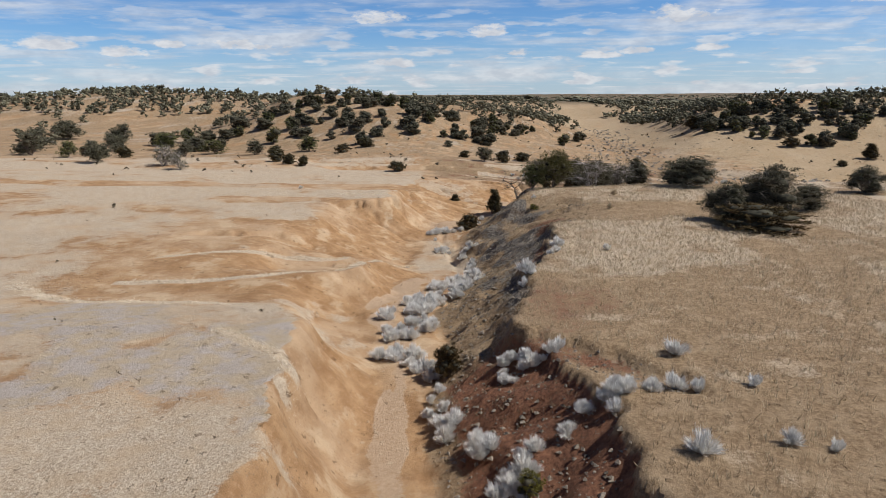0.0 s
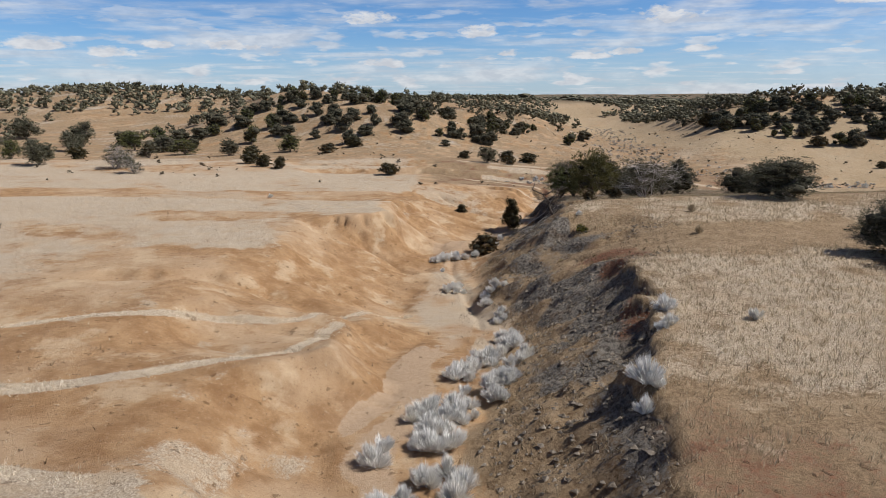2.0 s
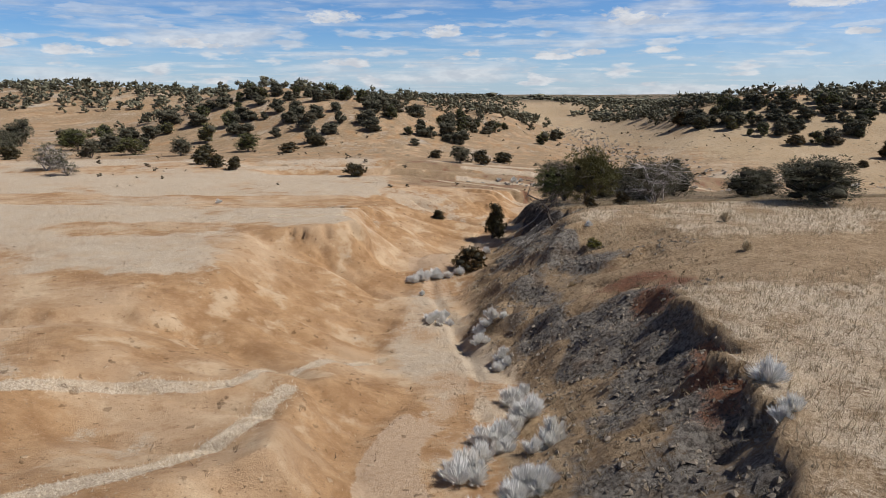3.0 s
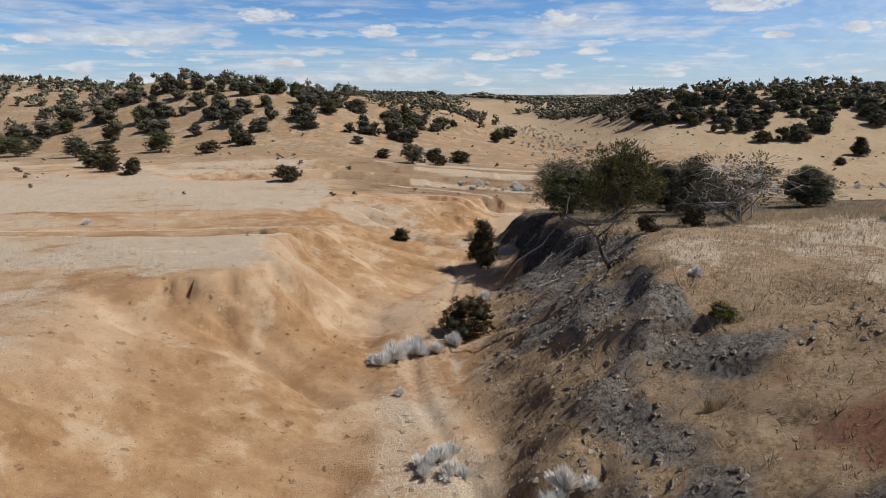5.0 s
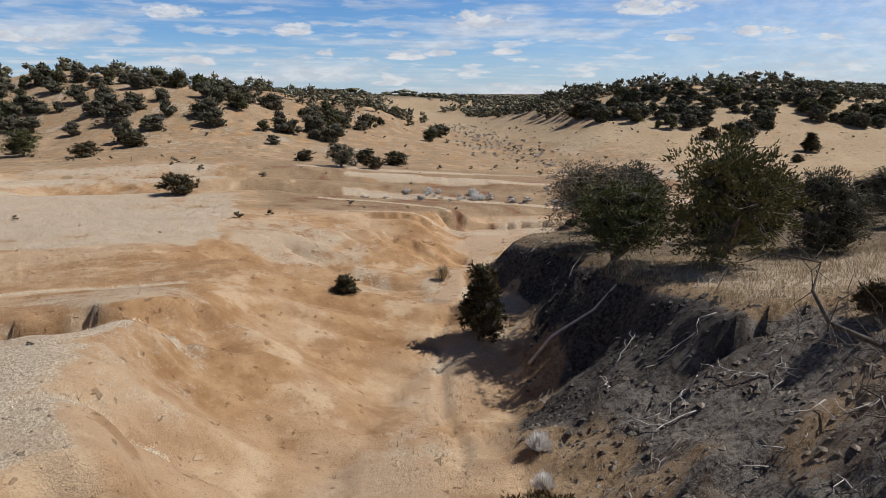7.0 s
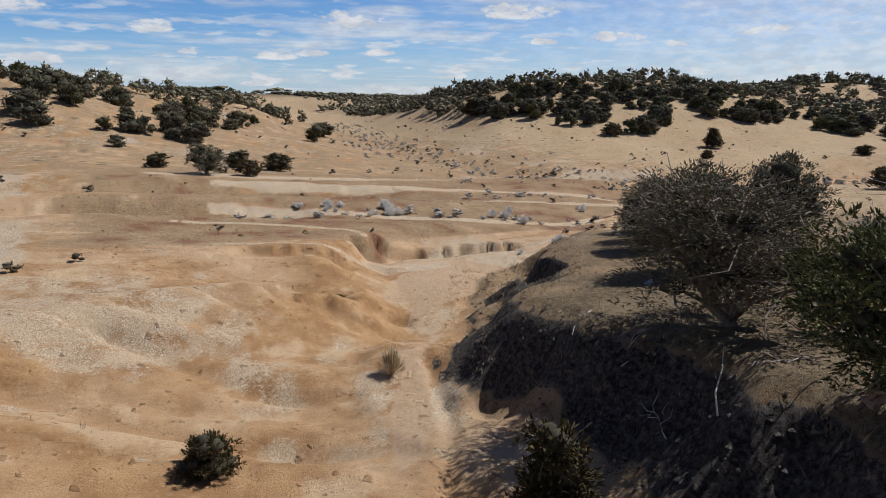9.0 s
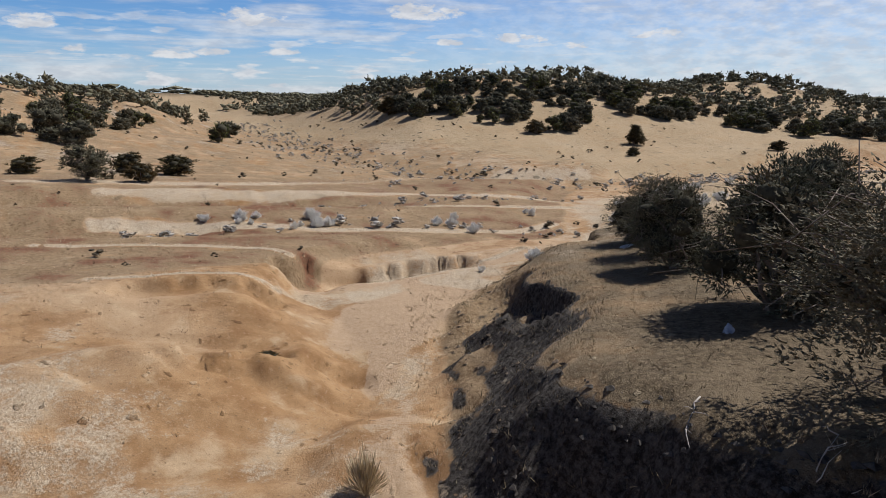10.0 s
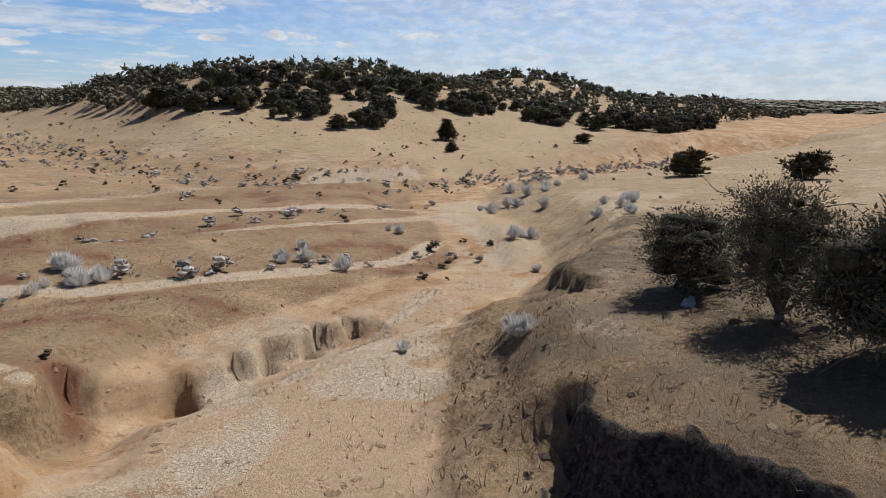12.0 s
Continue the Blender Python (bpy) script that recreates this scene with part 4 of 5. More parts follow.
def woodland():
    """Junipers and pinyons over the hills and the far plateau."""
    rng = np.random.default_rng(7)
    n = 24000
    x, y = rng.uniform(-210, 340, n), rng.uniform(112, 460, n)
    land = fbm(x / 16, y / 16, 3, 71)
    lift = sum(top * np.exp(-(((x - hx) / a) ** 2 + ((y - hy) / b) ** 2)) for hx, hy, top, a, b, turn in HILLS)
    # the western hill: single trees, closer towards its top
    p = 0.002 + 0.07 * ease(0.6, 1.6, lift + land) * (x < 40) + 0.16 * ease(2.0, 4.0, lift + 2.5 * land) + 0.05 * ease(6.0, 8.5, lift + 3.0 * land) * (x < 40)
    # closed woods on the far ridges
    p = np.maximum(p, 0.42 * ease(225, 265, y + 0.25 * np.abs(x) + 14 * land))
    # the eastern woods begin at an uneven edge along the foot of their hills
    edge = np.interp(x, [44, 60, 66, 74, 82, 92, 104, 122, 126, 130, 147, 172, 260], [208, 196, 176, 160, 151, 150, 152, 145, 132, 113, 105, 97, 92])
    inside = ease(-2.0, 5.0, y - edge + 3.0 * land)
    p = np.where(x > 44 + 0.1 * (y - 145), np.where(y < 300, inside * 0.8 * np.clip(0.85 + 0.8 * land, 0.15, 1) + 0.002, p), p)
    # bare crowns and the valley stay clear
    p = p * ease(4.0, 8.0, np.hypot((x - 95) * 0.6, y - 186)) * ease(2.0, 5.0, np.hypot(x - 66, (y - 205) * 0.7)) * ease(9, 16, np.abs(x - 53 - (y - 145) * 0.1))
    p = p * np.where((x < -70) & (y > 165) & (y < 225), 0.06, 1)
    keep = rng.uniform(0, 1, n) < p
    x, y = x[keep], y[keep]
    z = on_ground(x, y) - 0.12
    order = np.argsort(np.hypot(x - 20, y - 40))
    kinds = FAR_JUNIPERS + FAR_PINYONS
    for j, i in enumerate(order[:300]):
        kind = rng.integers(0, 7)
        plant_tree("juniper_tree" if kind < 5 else "pinyon_tree", kinds[kind], (x[i], y[i], z[i]), "dark green juniper on a dry hillside" if kind < 5 else "olive green pinyon pine on a dry hillside", "tree", "trees on the hills", rng.uniform(0.5, 1.2), rng.uniform(0, 360), rng.uniform(0.95, 1.35))
    pieces_v, pieces_f, m = [], [], 0
    for i in order[300:]:
        far = math.hypot(x[i], y[i])
        if far > 300 and rng.uniform() < 0.45:
            continue
        h = rng.uniform(1.8, 3.8)
        w = h * rng.uniform(1.05, 1.5) * (1.0 if far < 300 else 1.35)
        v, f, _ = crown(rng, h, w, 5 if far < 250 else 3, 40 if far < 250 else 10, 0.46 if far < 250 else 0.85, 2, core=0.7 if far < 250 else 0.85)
        pieces_v.append(v + (x[i], y[i], z[i]))
        pieces_f.append(f + m)
        m += len(v)
    # the plateau out to the skyline
    n = 3000
    r, a = 430 + 1500 * rng.uniform(0, 1, n) ** 1.9, rng.uniform(-0.75, 1.75, n)
    px, py = r * np.sin(a), r * np.cos(a)
    pz = on_ground(px, py)
    for i in range(n):
        h = rng.uniform(3.0, 5.0)
        v, f, _ = crown(rng, h, h * 4.0, 2, 10, 0.9, 1, core=1.0)
        pieces_v.append(v + (px[i], py[i], pz[i] - 0.3))
        pieces_f.append(f + m)
        m += len(v)
    v, f = np.concatenate(pieces_v), np.concatenate(pieces_f)
    print("woodland", len(order), len(f))
    tagged(new("far_woodland", mesh_of("far_woodland", v, f, NEEDLES)), "distant dark juniper and pinyon woodland", "trees", kind="stuff")


woodland()


# ---- the trees and bushes near the wash ----
def at(x, y, sink=0.05):
    return (x, y, ground_at(x, y) - sink)


def near_trees():
    """Single trees: x, y, height, width, turn."""
    pinyon = [tree_parts(200 + k, 3.0, 3.2, PINYON, 9500, 0.078, 18, 3, 6, 0.10, core=0.35, clumps=520) for k in range(2)]
    juniper = [tree_parts(210 + k, 3.0, 3.0, NEEDLES, 9500, 0.066, 20, 3, 5, 0.0, core=0.6, clumps=600) for k in range(3)]
    grey = [tree_parts(220 + k, 3.0, 3.2, NEEDLES, 3000, 0.075, 12, 3, 16, 0.0, core=0.0, pale=True, clumps=200) for k in range(2)]
    cone = [tree_parts(230, 2.4, 1.5, BROWN_LEAF, 7000, 0.060, 13, 3, 1, 0.0, 0.7, clumps=360)]
    low = [tree_parts(240 + k, 1.2, 2.0, BROWN_LEAF, 5500, 0.060, 12, 3, 1, clumps=300) for k in range(2)]
    yellow = tree_parts(245, 0.7, 1.0, YELLOWLEAF, 3500, 0.035, 10, 3, 1, clumps=200)
    open_juniper = tree_parts(215, 3.0, 3.2, NEEDLES, 17000, 0.046, 24, 3, 6, 0.12, core=0.25, clumps=900)
    # far ones need fewer leaves
    light = [(pinyon, [tree_parts(250 + k, 3.0, 3.2, PINYON, 2600, 0.13, 16, 2, 2, 0.06, core=0.45, clumps=400) for k in range(2)]),
             (juniper, [tree_parts(260 + k, 3.0, 3.0, NEEDLES, 2600, 0.13, 16, 2, 2, 0.0, core=0.5, clumps=400) for k in range(3)]),
             (low, [tree_parts(270 + k, 1.2, 2.0, BROWN_LEAF, 1800, 0.10, 12, 2, 1, clumps=260) for k in range(2)])]
    rows = [
        (pinyon[0], "pinyon_tree", "olive green pinyon pine leaning over the bank", 11.0, 61.8, 3.7, 3.6, 20),
        (pinyon[1], "pinyon_tree", "olive green pinyon pine at the rim of the bank", 9.3, 64.3, 2.5, 2.9, 80),
        (open_juniper, "juniper_tree", "dark green juniper with an open trunk above the bank", 10.8, 68.4, 3.1, 4.8, 140),
        (juniper[1], "juniper_tree", "dense dark green juniper shading old snow", 15.3, 72.8, 3.2, 3.4, 10),
        (juniper[1], "juniper_tree", "dark green juniper on the grassy bench", 18.4, 77.5, 2.65, 2.6, 60),
        (open_juniper, "juniper_tree", "brown-green open juniper beside old snow", 20.2, 79.3, 2.6, 2.6, 35),
        (juniper[2], "juniper_tree", "dark green juniper beside old snow", 21.7, 81.4, 1.9, 2.4, 200),
        (juniper[0], "juniper_tree", "dark green juniper on the grassy bench", 22.8, 75.8, 3.4, 3.4, 250),
        (grey[1], "juniper_tree", "grey half-dead juniper with bleached branches", 12.9, 55.8, 2.7, 3.4, 30),
        (juniper[1], "juniper_tree", "dark green juniper in straw grass", 15.2, 62.4, 2.6, 2.6, 300),
        (juniper[2], "juniper_tree", "dark green juniper in straw grass", 15.8, 66.0, 2.7, 3.0, 15),
        (grey[0], "juniper_tree", "grey-green half-bare juniper in straw grass", 19.0, 69.0, 2.6, 3.2, 190),
        (juniper[0], "juniper_tree", "dark green juniper in straw grass", 24.2, 65.8, 2.2, 3.2, 110),
        (juniper[1], "juniper_tree", "dark green juniper in straw grass", 28.5, 71.5, 2.4, 3.0, 70),
        (juniper[2], "juniper_tree", "round dark green juniper in straw grass", 20.4, 52.7, 2.5, 4.2, 160),
        (juniper[0], "juniper_tree", "round dark green juniper in straw grass", 20.8, 40.2, 3.0, 4.6, 40),
        (juniper[1], "juniper_tree", "dark green juniper in straw grass", 17.0, 38.0, 2.3, 2.6, 120),
        (juniper[2], "juniper_tree", "small dark green juniper in straw grass", 23.4, 40.6, 1.7, 2.4, 270),
        (low[0], "juniper_bush", "low spreading brown-green juniper bush", 17.6, 35.6, 1.3, 5.2, 0),
        (juniper[1], "juniper_tree", "dark green juniper in straw grass", 31.0, 46.6, 2.0, 2.6, 33),
        (cone[0], "juniper_tree", "upright brown-green juniper in the wash", 5.4, 66.4, 2.5, 1.7, 0),
        (low[1], "juniper_bush", "round brown-green juniper bush at the foot of the bank", 2.3, 54.8, 1.3, 2.0, 60),
        (yellow, "green_bush", "small yellow-green bush in straw grass", 6.75, 47.0, 0.45, 0.75, 0),
        (low[0], "juniper_bush", "dark brown-green bush among pale rabbitbrush", 0.2, 21.2, 1.1, 1.2, 130),
        (yellow, "green_bush", "small olive bush among pale rabbitbrush", 2.0, 13.3, 0.7, 0.8, 50),
        (low[0], "juniper_bush", "small juniper bush in straw grass", 10.9, 55.6, 0.8, 0.9, 20),
        (low[1], "juniper_bush", "small juniper bush in straw grass", 9.2, 55.7, 0.75, 1.0, 200),
        (low[0], "juniper_bush", "small green bush on the soil slope", 1.4, 70.2, 0.75, 1.0, 90),
        (low[0], "juniper_bush", "low rusty brown bush in a worn hollow", 7.0, 80.8, 0.28, 0.6, 15),
        (low[1], "juniper_bush", "round dark bush on the pale flat", -6.9, 95.5, 1.6, 2.9, 10),
        (low[0], "juniper_bush", "round dark bush on the pale flat", -24.4, 102.0, 1.7, 2.3, 50),
        (low[1], "juniper_bush", "round dark bush on the pale flat", -21.4, 99.6, 1.7, 2.0, 120),
        (low[0], "juniper_bush", "round dark bush on the pale flat", -27.6, 107.0, 1.9, 3.0, 170),
        (juniper[0], "juniper_tree", "dark green juniper on the plain", 7.6, 118.0, 2.6, 3.6, 10),
        (low[1], "juniper_bush", "dark juniper bush on the plain", 11.0, 117.4, 1.5, 2.6, 10),
        (low[0], "juniper_bush", "dark juniper bush on the plain", 4.2, 124.6, 1.4, 2.2, 80),
        (low[1], "juniper_bush", "dark juniper bush on the plain", 12.2, 128.0, 1.8, 3.0, 140),
        (low[0], "juniper_bush", "dark juniper bush on the plain", 15.6, 126.0, 1.8, 3.2, 200),
        (low[0], "juniper_bush", "dark round bush by the dry grass", 60.0, 91.4, 2.2, 3.4, 0),
        (low[1], "juniper_bush", "dark round bush by the dry grass", 57.0, 82.4, 2.0, 3.4, 70),
        (cone[0], "juniper_tree", "small dark juniper on the far slope", 90.0, 135.6, 3.2, 3.4, 0),
        (low[1], "juniper_bush", "dark square bush on the far slope", 80.2, 149.0, 2.4, 4.4, 0),
        (cone[0], "juniper_tree", "small dark juniper on the far slope", 69.4, 180.4, 3.6, 4.6, 0),
        (low[0], "juniper_bush", "small dark bush on the far slope", 104.0, 119.0, 1.6, 2.8, 0),
        (low[1], "juniper_bush", "small dark bush on the far slope", 79.0, 127.0, 1.4, 2.2, 0),
        (grey[1], "juniper_tree", "bare grey dead juniper on the pale flat", -42.0, 97.5, 3.2, 4.0, 0),
        (grey[0], "juniper_tree", "bare grey dead juniper on the pale flat", -38.5, 94.0, 2.4, 2.6, 90),
        (juniper[0], "juniper_tree", "dark green juniper at the edge of the flat", -54.0, 100.6, 3.4, 4.6, 0),
        (pinyon[0], "pinyon_tree", "green pinyon pine at the edge of the flat", -66.0, 114.0, 3.0, 3.2, 40),
        (juniper[1], "juniper_tree", "dark green juniper at the edge of the flat", -76.0, 119.0, 4.6, 5.6, 80),
        (juniper[2], "juniper_tree", "dark green juniper at the edge of the flat", -64.0, 128.0, 2.6, 3.4, 100),
        (juniper[0], "juniper_tree", "dark green juniper at the edge of the flat", -75.0, 152.0, 5.2, 6.0, 200),
        (pinyon[1], "pinyon_tree", "green pinyon pine at the edge of the flat", -62.0, 146.0, 4.0, 6.0, 20),
        (juniper[1], "juniper_tree", "dark green juniper at the edge of the flat", -55.0, 143.0, 3.4, 5.4, 120),
        (pinyon[0], "pinyon_tree", "green pinyon pine at the edge of the flat", -48.0, 136.0, 3.0, 5.0, 220),
        (juniper[2], "juniper_tree", "dark green juniper at the edge of the flat", -87.0, 140.0, 4.6, 6.4, 20),
        (juniper[0], "juniper_tree", "dark green juniper at the edge of the flat", -92.0, 160.0, 4.6, 7.0, 320),
        (low[0], "juniper_bush", "dark juniper bush at the edge of the flat", -58.0, 118.0, 2.0, 3.2, 20),
        (juniper[1], "juniper_tree", "dark green juniper at the edge of the flat", -50.0, 125.0, 3.0, 3.8, 70),
        (juniper[2], "juniper_tree", "dark green juniper at the edge of the flat", -38.0, 131.0, 3.2, 4.0, 130),
        (low[1], "juniper_bush", "dark juniper bush at the edge of the flat", -33.0, 128.0, 2.0, 3.4, 220),
        (pinyon[1], "pinyon_tree", "green pinyon pine at the edge of the flat", -28.0, 136.0, 3.2, 4.2, 90),
        (juniper[0], "juniper_tree", "dark green juniper at the edge of the flat", -70.0, 138.0, 3.8, 5.0, 10),
        (low[0], "juniper_bush", "dark juniper bush at the edge of the flat", -66.0, 121.0, 2.2, 3.8, 60),
        (juniper[2], "juniper_tree", "dark green juniper at the edge of the flat", -82.0, 130.0, 3.6, 4.6, 180),
        (low[1], "juniper_bush", "dark juniper bush at the foot of the hill", -20.0, 131.0, 1.8, 3.6, 200),
        (low[0], "juniper_bush", "dark juniper bush at the foot of the hill", -16.0, 138.0, 1.9, 3.2, 250),
    ]
    for meshes, name, label, x, y, h, w, turn in rows:
        for full, few in light:
            if (y > 94 or x < -12 or x > 32) and any(meshes is q for q in full):
                meshes = few[[meshes is q for q in full].index(True)]
        crown_mesh = meshes[-1][1]
        co = np.zeros(len(crown_mesh.vertices) * 3, np.float32)
        crown_mesh.vertices.foreach_get("co", co)
        co = co.reshape(-1, 3)
        top, side = np.percentile(co[:, 2], 99.5), 2 * np.percentile(np.hypot(co[:, 0], co[:, 1]), 97)
        plant_tree(name, meshes, at(x, y), label, "tree" if name.endswith("tree") else "bush", "", h / top, turn, (w / side) / (h / top))


near_trees()


def dead_tree():
    """The bare tree whose roots hang over the cut bank."""
    rng = np.random.default_rng(31)
    x, y = 6.3, 52.3
    z = ground_at(x, y)
    root = new("dead_tree")
    root.matrix_world = pose(x, y, z) @ Matrix.Diagonal((1.1, 1.1, 1.1, 1))
    trunk = np.array([(0.05, -0.1, -0.3), (0.0, 0.0, 0.2), (-0.22, 0.1, 0.6), (-0.30, 0.35, 1.05), (-0.62, 0.45, 1.4)])
    part("trunk", mesh_of("trunk", *[list(map(tuple, q)) for q in tube(trunk, (0.11, 0.085, 0.062, 0.042, 0.018), 8)], DARKBARK, True), root)
    for k in range(8):
        s = trunk[1 + k % 4]
        a = 2 * math.pi * (0.25 + k * 0.382) + rng.normal(0, 0.3)
        e = s + np.array((math.cos(a) * rng.uniform(0.7, 1.5), math.sin(a) * rng.uniform(0.7, 1.4), rng.uniform(-0.3, 0.9)))
        limb = bent(rng, s, e, 5, 0.1)
        pieces = [tube(limb, np.linspace(0.036, 0.008, 5), 5)]
        for _ in range(9):
            m = limb[rng.integers(1, 5)]
            t = m + rng.normal(0, 0.33, 3)
            pieces.append(tube(bent(rng, m, t, 4, 0.12), np.linspace(0.009, 0.002, 4), 4))
            for _ in range(3):
                pieces.append(tube(bent(rng, t * 0.6 + m * 0.4, t + rng.normal(0, 0.2, 3), 3, 0.1), (0.006, 0.004, 0.002), 3))
        v, f = join(pieces)
        part("branch", mesh_of("branch", v, f, DARKBARK, True), root)
    for k in range(7):
        e = (-0.25 - 0.4 * rng.uniform(0, 1), -0.5 + 0.14 * k, -0.9 - 0.5 * rng.uniform(0, 1))
        pieces = [tube(bent(rng, (-0.05, -0.1, -0.05), e, 7, 0.1), np.linspace(0.035, 0.008, 7), 5)]
        v, f = join(pieces)
        part("root", mesh_of("root", v, f, DEADWOOD, True), root, "bleached bare root")
    tagged(root, "grey dead tree with pale roots hanging from the cut bank", "tree")


dead_tree()


def log(points, thick, label):
    rng = np.random.default_rng(int(abs(points[0][0]) * 100))
    p = np.concatenate([bent(rng, (*a, ground_at(*a) + 0.06), (*b, ground_at(*b) + 0.06), 4, 0.03) for a, b in zip(points, points[1:])])
    v, f = tube(p, np.linspace(thick, thick * 0.5, len(p)), 7)
    tagged(new("fallen_log", mesh_of("fallen_log", [tuple(q) for q in v], f, DEADWOOD, True)), label, "log")


log([(5.9, 63.6), (8.0, 62.5)], 0.06, "thin bleached fallen log on the dark slope")
log([(8.6, 66.4), (9.6, 67.2)], 0.018, "thin bleached branch on the dark slope")


def fallen_branch(x, y, long, turn, seed):
    """A dry fallen branch with side twigs, lying on the slope."""
    rng = np.random.default_rng(seed)
    a = radians(turn)

    def lie(px, py, up):
        return np.array((px, py, ground_at(px, py) + up))

    ends = lie(x, y, 0.03), lie(x + long * math.cos(a), y + long * math.sin(a), 0.10)
    spine = bent(rng, *ends, 6, 0.05)
    root = new("fallen_branch")
    root.matrix_world = pose(*ends[0])
    part("stem", mesh_of("stem", *lists(tube(spine - ends[0], np.linspace(0.015, 0.005, 6), 5)), DEADWOOD, True), root)
    for k in range(5):
        s = spine[1 + k % 5]
        b = a + rng.choice((-1, 1)) * rng.uniform(0.4, 1.0)
        l = long * rng.uniform(0.25, 0.5)
        e = lie(s[0] + l * math.cos(b), s[1] + l * math.sin(b), rng.uniform(0.04, 0.25))
        part("twig", mesh_of("twig", *lists(tube(bent(rng, s, e, 4, 0.1) - ends[0], np.linspace(0.010, 0.003, 4), 4)), DEADWOOD, True), root)
    tagged(root, "bleached fallen branch lying on the dark slope", "branch", "fallen branches")


for k, (x, y, long, turn) in enumerate([(4.4, 55.3, 0.8, 40), (4.0, 55.0, 0.5, 15), (6.2, 56.6, 1.1, 160), (6.8, 57.4, 1.2, 200), (7.4, 56.2, 1.0, 120), (5.6, 58.8, 0.7, 60), (6.4, 59.8, 0.9, 30), (7.8, 58.2, 1.3, 170), (8.2, 56.8, 1.1, 230), (7.0, 54.6, 1.2, 190), (7.6, 53.6, 1.0, 140),
                                         (8.6, 60.0, 1.0, 20), (9.6, 60.4, 0.8, 100), (5.0, 60.6, 0.6, 80), (8.4, 67.2, 0.9, 60), (9.0, 69.0, 0.8, 10), (10.2, 66.0, 0.9, 150), (12.6, 66.8, 1.0, 45), (9.9, 71.0, 0.7, 200), (6.0, 53.4, 1.0, 250), (5.2, 52.0, 0.7, 300)]):
    fallen_branch(x, y, long, turn, 500 + k)


def shrub_mesh(seed, mat, high=0.56, wide=0.8, stems=1200, thin=0.0070):
    """A brush of many thin stems that fan out from the root, gathered into plumes."""
    rng = np.random.default_rng(seed)
    n = 24
    a, lean = rng.uniform(0, 2 * np.pi, n), rng.uniform(0, 1, n) ** 0.7
    tall = rng.uniform(0.55, 1.15, n)
    plume = np.stack([np.cos(a) * lean * wide * 0.46, np.sin(a) * lean * wide * 0.46, high * (1.0 - 0.42 * lean ** 2) * tall], 1)
    k = rng.choice(n, stems, p=tall / tall.sum())
    tip = plume[k] + rng.normal(0, 1, (stems, 3)) * (0.055, 0.055, 0.065)
    root = tip * (0.45, 0.45, 0.30) * rng.uniform(0.1, 1.7, (stems, 1))
    s = np.cross(tip - root, rng.normal(0, 1, tip.shape))
    s = s / (np.linalg.norm(s, axis=1)[:, None] + 1e-9) * thin
    v = np.stack([root * 0.6 + tip * 0.4 - s, root * 0.6 + tip * 0.4 + s, tip], 1).reshape(-1, 3)
    low = np.stack([root * 0.3 - s * 0.6, root * 0.3 + s * 0.6, root * 0.5 + tip * 0.5], 1).reshape(-1, 3)[: stems // 2 * 3]
    v = np.concatenate([v, low])
    return mesh_of("rabbitbrush", v, np.arange(len(v)).reshape(-1, 3), mat)


